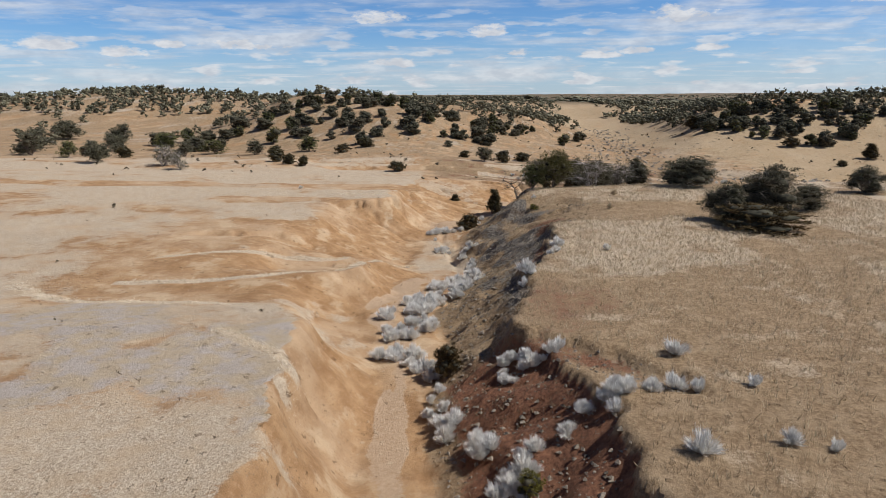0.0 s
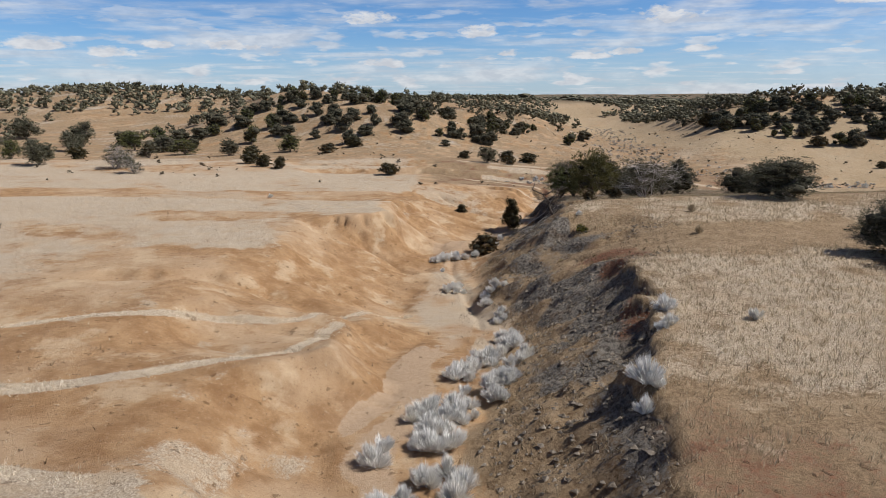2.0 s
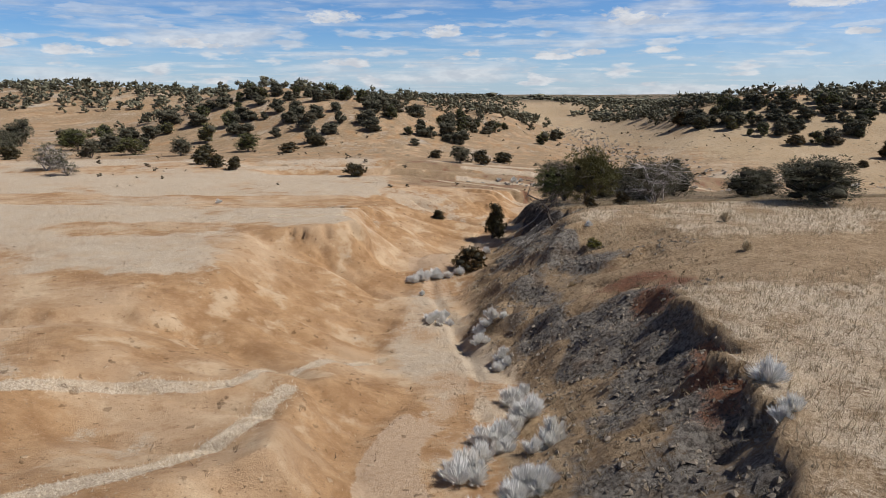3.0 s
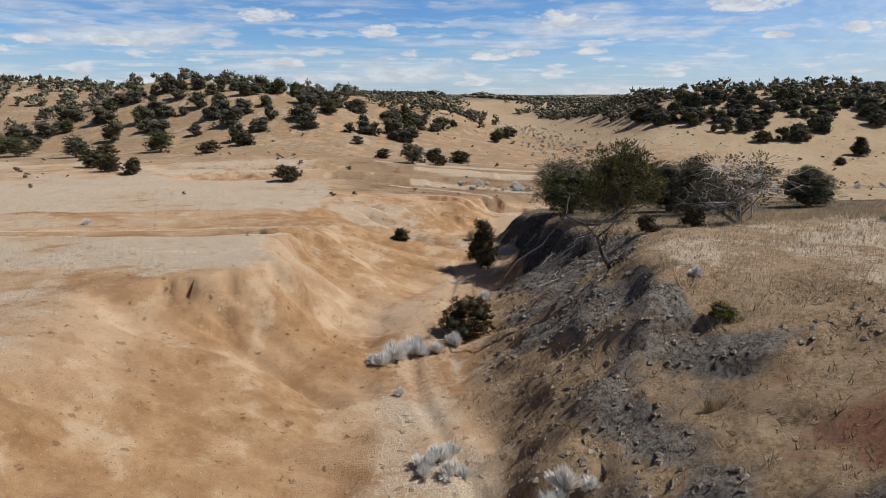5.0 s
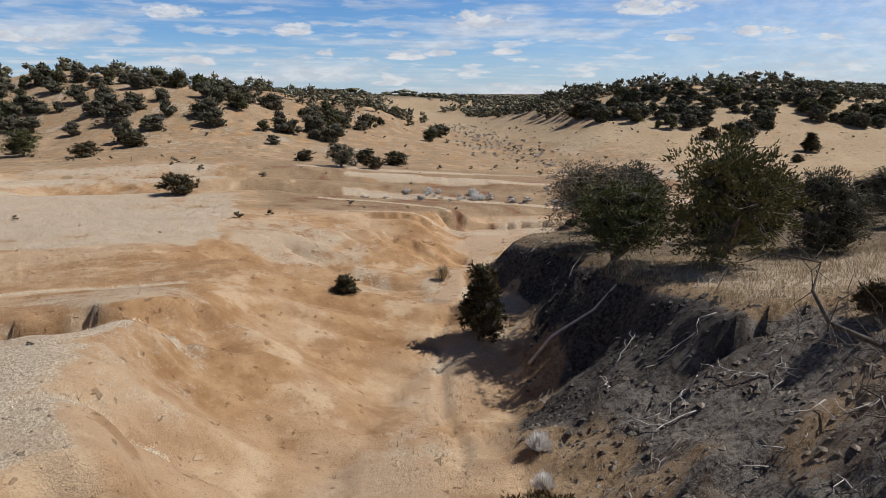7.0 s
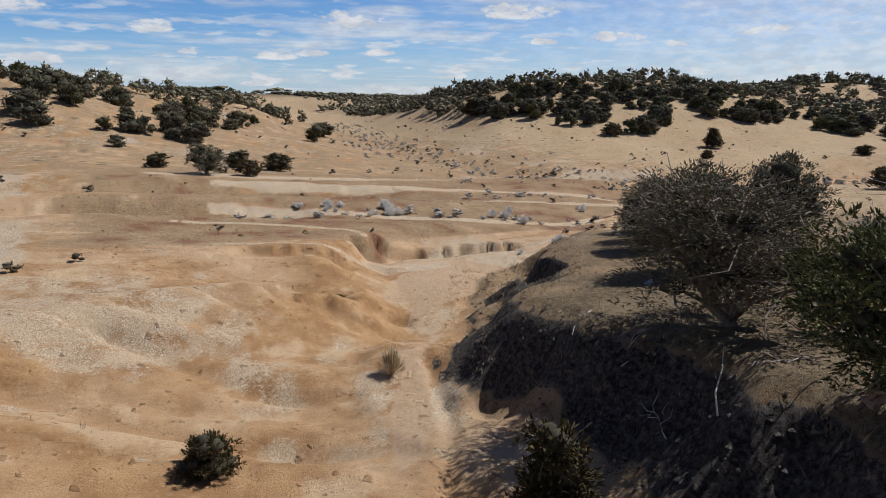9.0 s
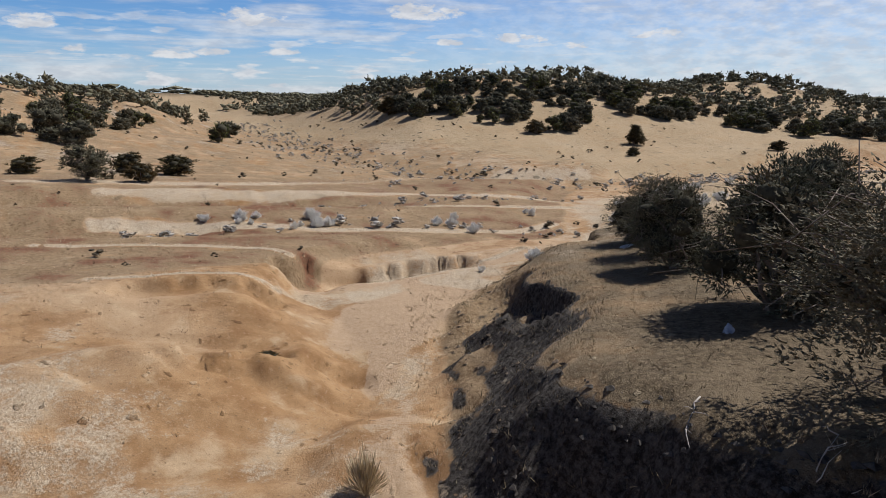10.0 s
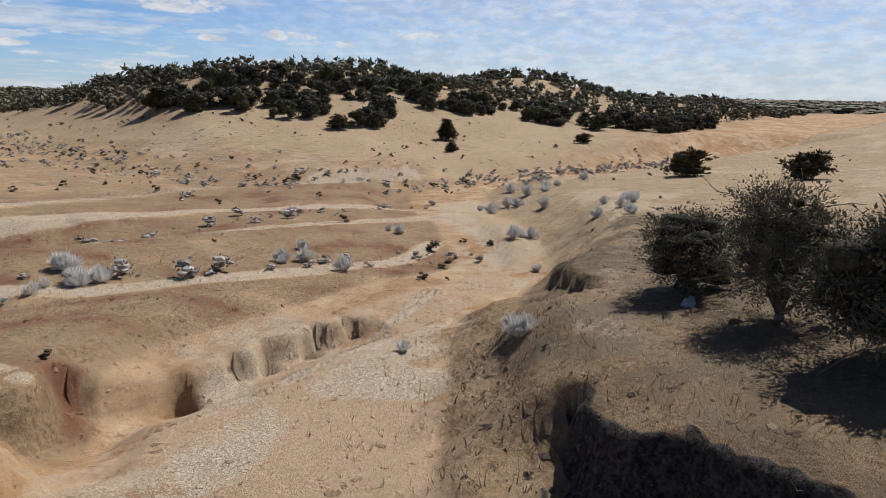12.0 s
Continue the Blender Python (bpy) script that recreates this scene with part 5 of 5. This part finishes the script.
def rabbitbrush():
    rng = np.random.default_rng(17)
    kinds = [shrub_mesh(300 + k, SAGE) for k in range(4)]
    # heaps along the foot of the bank and on the benches: x, y, how many, spread, size
    heaps = [(2.0, 19.6, 4, 0.3, 0.8), (2.7, 19.1, 4, 0.3, 0.8), (3.3, 18.8, 3, 0.25, 0.8), (2.0, 18.4, 3, 0.25, 0.8), (-0.1, 18.4, 3, 0.35, 0.9), (-0.1, 19.8, 2, 0.3, 0.8), (-0.6, 21.6, 3, 0.35, 0.9), (3.7, 15.2, 3, 0.25, 0.9),
             (4.2, 15.0, 4, 0.25, 0.8), (4.7, 15.2, 4, 0.25, 0.8), (5.4, 15.4, 3, 0.25, 0.8), (6.1, 15.8, 2, 0.2, 0.8), (6.8, 15.6, 1, 0.1, 1.0), (6.9, 17.6, 1, 0.1, 0.9), (8.1, 15.2, 1, 0.1, 0.9), (3.2, 14.8, 1, 0.1, 0.9)]
    heaps += [(1.0, 15.8, 5, 0.5, 0.85), (1.6, 13.8, 6, 0.6, 0.85), (2.2, 14.4, 4, 0.4, 0.8), (0.1, 17.6, 4, 0.4, 0.85), (5.5, 12.2, 1, 0.1, 0.9), (7.5, 12.5, 1, 0.1, 0.8), (8.3, 12.2, 1, 0.1, 0.8), (0.8, 12.6, 5, 0.6, 0.8)]
    # the band along the foot of the bank
    heaps += [(-2.4, 27.6, 3, 0.4, 0.9), (-1.8, 25.3, 6, 0.5, 1.0), (-1.1, 26.5, 6, 0.5, 1.0), (-1.9, 23.2, 5, 0.45, 1.0), (-1.2, 22.4, 4, 0.4, 0.9), (-1.2, 28.2, 6, 0.6, 1.0), (-0.7, 30.0, 7, 0.6, 1.0), (0.4, 31.1, 6, 0.5, 1.0), (-1.6, 29.6, 3, 0.3, 0.9),
              (-0.1, 33.0, 6, 0.5, 1.0), (0.9, 32.0, 4, 0.4, 0.9), (0.7, 34.5, 5, 0.5, 1.0), (1.8, 34.1, 4, 0.4, 1.0), (1.5, 36.0, 4, 0.5, 0.9), (1.8, 37.8, 5, 0.45, 0.9), (1.9, 41.3, 4, 0.4, 0.8), (1.5, 43.8, 6, 0.6, 0.8), (0.1, 46.8, 6, 0.6, 0.8)]
    heaps += [(-0.9, 53.0, 5, 0.45, 0.9), (-0.3, 53.3, 4, 0.4, 0.9), (0.5, 53.3, 5, 0.45, 0.85), (1.6, 53.8, 4, 0.4, 0.8), (3.6, 57.9, 1, 0.05, 1.1), (3.3, 57.0, 1, 0.05, 0.8), (-0.6, 50.6, 1, 0.1, 0.6), (7.0, 48.5, 1, 0.1, 0.6), (-15.8, 71.3, 1, 0.1, 0.9),
              (5.3, 30.5, 2, 0.3, 0.9), (6.1, 31.9, 2, 0.25, 1.0), (8.2, 31.0, 1, 0.1, 0.8), (3.6, 26.7, 3, 0.25, 1.1)]
    # the ledges beyond the bend and the far stream
    heaps += [(16.8, 99.9, 2, 0.5, 1.1), (16.6, 98.0, 4, 0.5, 1.2), (15.2, 97.7, 2, 0.5, 0.7), (11.0, 101.1, 2, 0.3, 0.9), (12.7, 100.5, 3, 0.4, 0.9), (13.8, 99.9, 2, 0.6, 0.7), (23.4, 96.4, 4, 0.4, 1.1), (24.2, 94.3, 1, 0.1, 1.0), (19.3, 84.2, 3, 0.3, 0.9), (19.2, 87.6, 1, 0.1, 0.7),
              (34.3, 92.4, 3, 0.4, 1.2), (43.0, 98.0, 6, 2.5, 1.2), (52.0, 101.0, 8, 4.0, 1.3), (37.0, 89.0, 6, 2.5, 1.1), (29.5, 89.0, 1, 0.1, 0.9), (32.1, 98.7, 2, 0.5, 1.0), (25.2, 97.7, 1, 0.1, 0.8)]
    for x, y, n, reach, size in heaps:
        for _ in range(n + (2 if n > 3 and y < 50 else 0)):
            px, py = x + rng.normal(0, 0.6) * reach, y + rng.normal(0, 0.6) * reach
            ob = new("rabbitbrush", kinds[rng.integers(0, 4)])
            k = size * rng.uniform(0.6, 1.08)
            ob.matrix_world = pose(*at(px, py, 0.03), rng.uniform(-8, 8), rng.uniform(-8, 8), rng.uniform(0, 360)) @ Matrix.Diagonal((k * rng.uniform(0.9, 1.2), k * rng.uniform(0.9, 1.2), k, 1))
            tagged(ob, "pale grey dry rabbitbrush with fine upright stems", "shrub", "rabbitbrush along the wash")
    straw = [shrub_mesh(320 + k, STRAW, 0.6, 0.7, 700) for k in range(2)]
    for k, (x, y, s) in enumerate([(6.6, 75.0, 1.2), (5.3, 44.9, 0.7), (11.3, 42.8, 0.7), (12.7, 47.2, 0.8)]):
        ob = new("dry_bush", straw[k % 2])
        ob.matrix_world = pose(*at(x, y, 0.03), 0, 0, 70 * k) @ Matrix.Diagonal((s, s, s, 1))
        tagged(ob, "straw-coloured dry bush with fine stems", "shrub")


rabbitbrush()


def snow(x, y, a, b, turn, seed):
    rng = np.random.default_rng(seed)
    c, s = math.cos(radians(turn)), math.sin(radians(turn))
    rings = [(0, 0, 0.07)]
    v, f = [], []
    n = 22
    wob = 1 + 0.35 * np.array([math.sin(3 * t + seed) + 0.6 * math.sin(7 * t) + rng.normal(0, 0.3) for t in np.linspace(0, 6.283, n, False)]) * 0.5
    for r, up in ((1.0, -0.03), (0.85, 0.04), (0.45, 0.07)):
        for j in range(n):
            t = 2 * math.pi * j / n
            u, w = a * r * wob[j] * math.cos(t), b * r * wob[j] * math.sin(t)
            px, py = x + u * c - w * s, y + u * s + w * c
            v.append((px, py, ground_at(px, py) + up))
    for k in range(2):
        for j in range(n):
            q = (j + 1) % n
            f.append((k * n + j, k * n + q, (k + 1) * n + q, (k + 1) * n + j))
    f.append(tuple(2 * n + j for j in range(n)))
    tagged(new("snow_patch", mesh_of("snow_patch", v, f, SNOW, True)), "small melting patch of old snow in the shade", "snow")


snow(13.3, 72.6, 0.36, 0.10, 30, 1)
snow(20.7, 81.0, 0.42, 0.14, 10, 2)


# ---- grass, scrub and clods ----
def tufts(rng, x, y, size, blades, spread_r=0.5, thin=0.05):
    """Tufts of dry grass: a few narrow leaning blades at each place."""
    z = on_ground(x, y) - 0.02
    n = len(x)
    base = np.repeat(np.stack([x, y, z], 1), blades, 0)
    s = np.repeat(size, blades)[:, None]
    a = rng.uniform(0, 2 * np.pi, n * blades)
    base[:, :2] += rng.normal(0, 0.16, (n * blades, 2)) * s
    lean = rng.uniform(0.1, spread_r, n * blades)[:, None]
    tip = base + s * np.concatenate([np.cos(a)[:, None] * lean, np.sin(a)[:, None] * lean, rng.uniform(0.6, 1.1, (n * blades, 1))], 1)
    q = rng.uniform(0, 2 * np.pi, n * blades)
    side = np.stack([np.cos(q), np.sin(q), 0 * q], 1) * s * thin * rng.uniform(0.7, 1.4, (n * blades, 1))
    v = np.stack([base - side, base + side, tip], 1).reshape(-1, 3)
    return v, np.arange(len(v)).reshape(-1, 3)


def scatter(rng, n, x0, x1, y0, y1):
    return rng.uniform(x0, x1, n), rng.uniform(y0, y1, n)


def wash_cut(x, y):
    d, (floor, wl, wr, bl, br) = along(WASH, x, y)
    return d, base_land(x, y, np.where(d < 0, -1, 1)) - on_ground(x, y), wl, wr, br


def grass():
    rng = np.random.default_rng(41)
    vs, fs, m = [], [], 0

    def lay(x, y, size, blades, spread_r=0.5, thin=0.05):
        nonlocal m
        v, f = tufts(rng, x, y, size, blades, spread_r, thin)
        vs.append(v)
        fs.append(f + m)
        m += len(v)

    # east plateau
    x, y = scatter(rng, 150000, 1.5, 30, 8, 64)
    d, cut, wl, wr, br = wash_cut(x, y)
    dense = np.clip(0.55 + 0.9 * fbm(x / 6, y / 6, 3, 61) + 0.6 * fbm(x / 1.6, y / 1.6, 3, 67), 0.04, 1)
    keep = (d > 0) & ((cut < 0.22) | ((d > wr + 1.02 * br) & (y > 46.5))) & (rng.uniform(0, 1, len(x)) < dense * (1 - 0.55 * ease(27, 19, y)) * np.where(y > 46, np.where(y < 54, 0.7, 1), 1))
    keep &= (np.abs(along(GULLIES[6], x, y)[0]) > 2.2) | (x < 4) | (rng.uniform(0, 1, len(x)) < 0.15)
    x, y = x[keep], y[keep]
    lay(x, y, 0.08 + 0.2 * rng.uniform(0, 1, len(x)) ** 1.5, 6, 0.6, 0.020)
    # west and north flats
    x, y = scatter(rng, 70000, -30, 30, 12, 112)
    d, cut, wl, wr, br = wash_cut(x, y)
    keep = (d < 0) & (cut < 0.25) & (rng.uniform(0, 1, len(x)) < 0.42 + 0.5 * fbm(x / 5, y / 5, 3, 62))
    x, y = x[keep], y[keep]
    lay(x, y, rng.uniform(0.05, 0.13, len(x)), 4, 0.8, 0.035)
    # the grassy floor and the slopes
    x, y = scatter(rng, 40000, -8, 26, 20, 92)
    d, cut, wl, wr, br = wash_cut(x, y)
    keep = (cut > 0.5) & (d > -wl - 1.0) & (d < wr + 0.35 * br) & (rng.uniform(0, 1, len(x)) < np.where(d > 0, 0.8, 0.35) * np.clip(0.5 + fbm(x / 3, y / 3, 3, 63), 0, 1))
    x, y = x[keep], y[keep]
    lay(x, y, rng.uniform(0.05, 0.14, len(x)), 4, 0.8, 0.03)
    v, f = np.concatenate(vs), np.concatenate(fs)
    tagged(new("dry_grass", mesh_of("dry_grass", v, f, STRAW)), "pale dry straw grass in tufts", "grass", kind="stuff")
    # strips along crests and ledges
    vs, fs, m = [], [], 0
    for line, wide in PALE_LINES:
        k = rng.integers(0, len(line), int(len(line) * (240 if line[:, 1].mean() < 80 else 110)))
        step = (line[np.minimum(k + 1, len(line) - 1), :2] - line[k, :2]) * rng.uniform(0, 1, (len(k), 1))
        x, y = line[k, 0] + step[:, 0] + rng.normal(0, 0.42, len(k)) * wide, line[k, 1] + step[:, 1] + rng.normal(0, 0.42, len(k)) * wide
        ragged = rng.uniform(0, 1, len(k)) < 0.55 + 0.8 * fbm(x / 1.4, y / 1.4, 2, 69)
        x, y = x[ragged], y[ragged]
        lay(x, y, rng.uniform(0.04, 0.13, len(x)), 5, 1.0, 0.03)
    v, f = np.concatenate(vs), np.concatenate(fs)
    tagged(new("pale_grass", mesh_of("pale_grass", v, f, PALEGRASS)), "bleached cream grass in strips along the crests", "grass", kind="stuff")


grass()


def turf():
    """Short brown grass and dead litter on the shaded benches and the dark bank."""
    rng = np.random.default_rng(42)
    x, y = scatter(rng, 75000, 4, 36, 56, 94)
    d, cut, wl, wr, br = wash_cut(x, y)
    keep = (d > 0) & (cut < 0.3) & (rng.uniform(0, 1, len(x)) < 0.6 + 0.5 * fbm(x / 4, y / 4, 3, 61))
    xs, ys = [x[keep]], [y[keep]]
    x, y = scatter(rng, 75000, 0, 20, 16, 86)
    d, cut, wl, wr, br = wash_cut(x, y)
    keep = (cut > 0.25) & (d > wr + 0.15 * br) & (rng.uniform(0, 1, len(x)) < (0.55 + 0.6 * fbm(x / 2, y / 2, 3, 64)) * (1 - 0.6 * ease(50, 57, y) * ease(74, 70, y)))
    xs.append(x[keep])
    ys.append(y[keep])
    x, y = np.concatenate(xs), np.concatenate(ys)
    on_bank = np.arange(len(x)) >= len(xs[0])
    v, f = tufts(rng, x, y, 0.04 + np.where(on_bank, 0.17, 0.08) * rng.uniform(0, 1, len(x)) ** 2, 4, 1.3, 0.05)
    tagged(new("short_grass", mesh_of("short_grass", v, f, TURF)), "short brown grass and dead litter", "grass", kind="stuff")


turf()


def scrub():
    """Low dark sagebrush dots over the flats."""
    rng = np.random.default_rng(43)
    x, y = scatter(rng, 13000, -70, 150, 20, 215)
    d, cut, wl, wr, br = wash_cut(x, y)
    g, _ = along(GULLIES[4], x, y)
    dense = 0.10 + 0.5 * ease(7, 2, np.abs(g)) + 0.18 * ease(70, 110, y) * (fbm(x / 9, y / 9, 3, 66) > 0.05) + 0.12 * ease(100, 130, y)
    dense = dense * ease(-0.1, 0.35, fbm(x / 7, y / 7, 3, 68)) * 0.8
    dense = dense * np.where((d > 0) & (y < 75), 0.1, 1) * np.where((cut > 0.4) & (y < 95), 0.08, 1)
    keep = rng.uniform(0, 1, len(x)) < dense
    x, y = x[keep], y[keep]
    z = on_ground(x, y)
    vs, fs, m = [], [], 0
    for px, py, pz in zip(x, y, z):
        h = (0.10 + 0.30 * rng.uniform(0, 1) ** 2.5) * (1.0 if py < 90 else 1.6)
        v, f, _ = crown(rng, h, h * 1.7, 4, 40, h * 0.13, 2, core=0.9)
        vs.append(v + (px, py, pz - 0.02))
        fs.append(f + m)
        m += len(v)
    v, f = np.concatenate(vs), np.concatenate(fs)
    tagged(new("sagebrush", mesh_of("sagebrush", v, f, SCRUB)), "low dark sagebrush dotted over the flats", "scrub", kind="stuff")


scrub()


def clods(name, mat, label, seed, first, last):
    """Lumps of shale and dried mud on the eastern bank."""
    rng = np.random.default_rng(seed)
    x, y = scatter(rng, int((760 if first < 70 else 260) * (last - first)), -1, 20, first, last)
    d, cut, wl, wr, br = wash_cut(x, y)
    keep = (cut > 0.15) & (d > wr + 0.15 * br) & (d < wr + br * np.where((y > 46) & (y < 56), 1.0, 3.0)) & (rng.uniform(0, 1, len(x)) < 0.75 + 0.3 * fbm(x / 1.5, y / 1.5, 2, 78))
    keep &= (np.abs(along(GULLIES[6], x, y)[0]) > 2.4) | (x < 4.5)
    x, y = x[keep], y[keep]
    z = on_ground(x, y)
    n = len(x)
    unit = np.array([(1, 0, 0), (0, 1, 0), (-1, 0, 0), (0, -1, 0), (0, 0, 1), (0, 0, -0.6)], float)
    tri = np.array([(0, 1, 4), (1, 2, 4), (2, 3, 4), (3, 0, 4), (1, 0, 5), (2, 1, 5), (3, 2, 5), (0, 3, 5)])
    size = 0.018 + 0.085 * rng.uniform(0, 1, n) ** 3
    a = rng.uniform(0, 2 * np.pi, n)
    v = unit[None] * rng.uniform(0.55, 1.3, (n, 6, 3)) * size[:, None, None] * (1.3, 1.0, 0.7)
    c, s = np.cos(a)[:, None], np.sin(a)[:, None]
    v = np.stack([v[..., 0] * c - v[..., 1] * s, v[..., 0] * s + v[..., 1] * c, v[..., 2]], -1) + np.stack([x, y, z], 1)[:, None, :]
    f = (tri[None] + 6 * np.arange(n)[:, None, None]).reshape(-1, 3)
    tagged(new(name, mesh_of(name, v.reshape(-1, 3), f, mat)), label, "clods", kind="stuff")


clods("shale_clods", STONE, "grey crumbly clods of shale on the bank", 47, 12, 57)
clods("coal_clods", COAL_SHADE, "black crumbly clods of coaly shale, toned darker for the bank's shade", 48, 57, 74)
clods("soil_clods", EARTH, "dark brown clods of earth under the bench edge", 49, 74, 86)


def grey_brush():
    """Grey brush along the far stream and its gullies."""
    rng = np.random.default_rng(53)
    vs, fs, m = [], [], 0
    for line, first, last, n, reach, size in ((GULLIES[4], 0, 0.62, 600, 8.0, 0.36), (GULLIES[7], 0.0, 0.8, 110, 1.6, 0.35), (WASH, 0.66, 0.86, 420, 4.5, 0.36), (GULLIES[3], 0.0, 0.6, 40, 1.2, 0.4)):
        k = rng.integers(int(first * len(line)), int(last * len(line)), n)
        x, y = line[k, 0] + rng.normal(0, 0.6, n) * reach, line[k, 1] + rng.normal(0, 0.6, n) * reach
        z = on_ground(x, y)
        for px, py, pz in zip(x, y, z):
            h = size * (0.4 + 1.5 * rng.uniform(0, 1) ** 2.5)
            v, f, _ = crown(rng, h, h * 1.9, 5, 70 if py < 112 else 24, h * (0.13 if py < 112 else 0.2), 2, core=0.75)
            vs.append(v + (px, py, pz - 0.03))
            fs.append(f + m)
            m += len(v)
    v, f = np.concatenate(vs), np.concatenate(fs)
    tagged(new("grey_brush", mesh_of("grey_brush", v, f, GREYBRUSH)), "grey leafless brush along the far stream bed", "scrub", kind="stuff")


grey_brush()


def litter():
    """Small dark dead tufts and twigs, in drifts on the bare western slopes and along the wash."""
    rng = np.random.default_rng(59)
    x, y = scatter(rng, 40000, -22, 28, 12, 104)
    d, cut, wl, wr, br = wash_cut(x, y)
    keep = (d < 0) & (rng.uniform(0, 1, len(x)) < 0.75 * ease(0.18, 0.5, fbm(x / 2.6, y / 2.6, 3, 74) + 0.15 * fbm(x / 12, y / 12, 2, 75))) | ((d < 0) & (rng.uniform(0, 1, len(x)) < 0.03 + 0.5 * ease(80, 84, y) * ease(-2, 3, x) * ease(0.5, 1.5, -d - wl)))
    x, y = x[keep], y[keep]
    v, f = tufts(rng, x, y, 0.03 + 0.13 * rng.uniform(0, 1, len(x)) ** 3, 5, 1.4, 0.05)
    tagged(new("dead_tufts", mesh_of("dead_tufts", v, f, LITTER)), "small brown dead tufts drifted over the bare soil", "grass", kind="stuff")


litter()


def pale_tufts():
    """Tall bleached tufts along the eastern rim and bench edge."""
    rng = np.random.default_rng(61)
    x, y = scatter(rng, 60000, 0, 24, 10, 88)
    d, cut, wl, wr, br = wash_cut(x, y)
    u = (d - wr) / br
    keep = (d > 0) & (u > 0.9) & (u < 1.25) & (cut < 0.45) & (rng.uniform(0, 1, len(x)) < 0.45 + 0.6 * fbm(x / 1.5, y / 1.5, 2, 76))
    keep |= (d > 0) & (u < np.where(y > 52, 0.12, 0.35)) & (rng.uniform(0, 1, len(x)) < 0.25 + 0.5 * fbm(x / 1.5, y / 1.5, 2, 77))
    x, y = x[keep], y[keep]
    v, f = tufts(rng, x, y, rng.uniform(0.07, 0.2, len(x)), 5, 0.8, 0.03)
    tagged(new("rim_grass", mesh_of("rim_grass", v, f, RIMGRASS)), "tan dry grass along the rim and foot of the bank", "grass", kind="stuff")


pale_tufts()
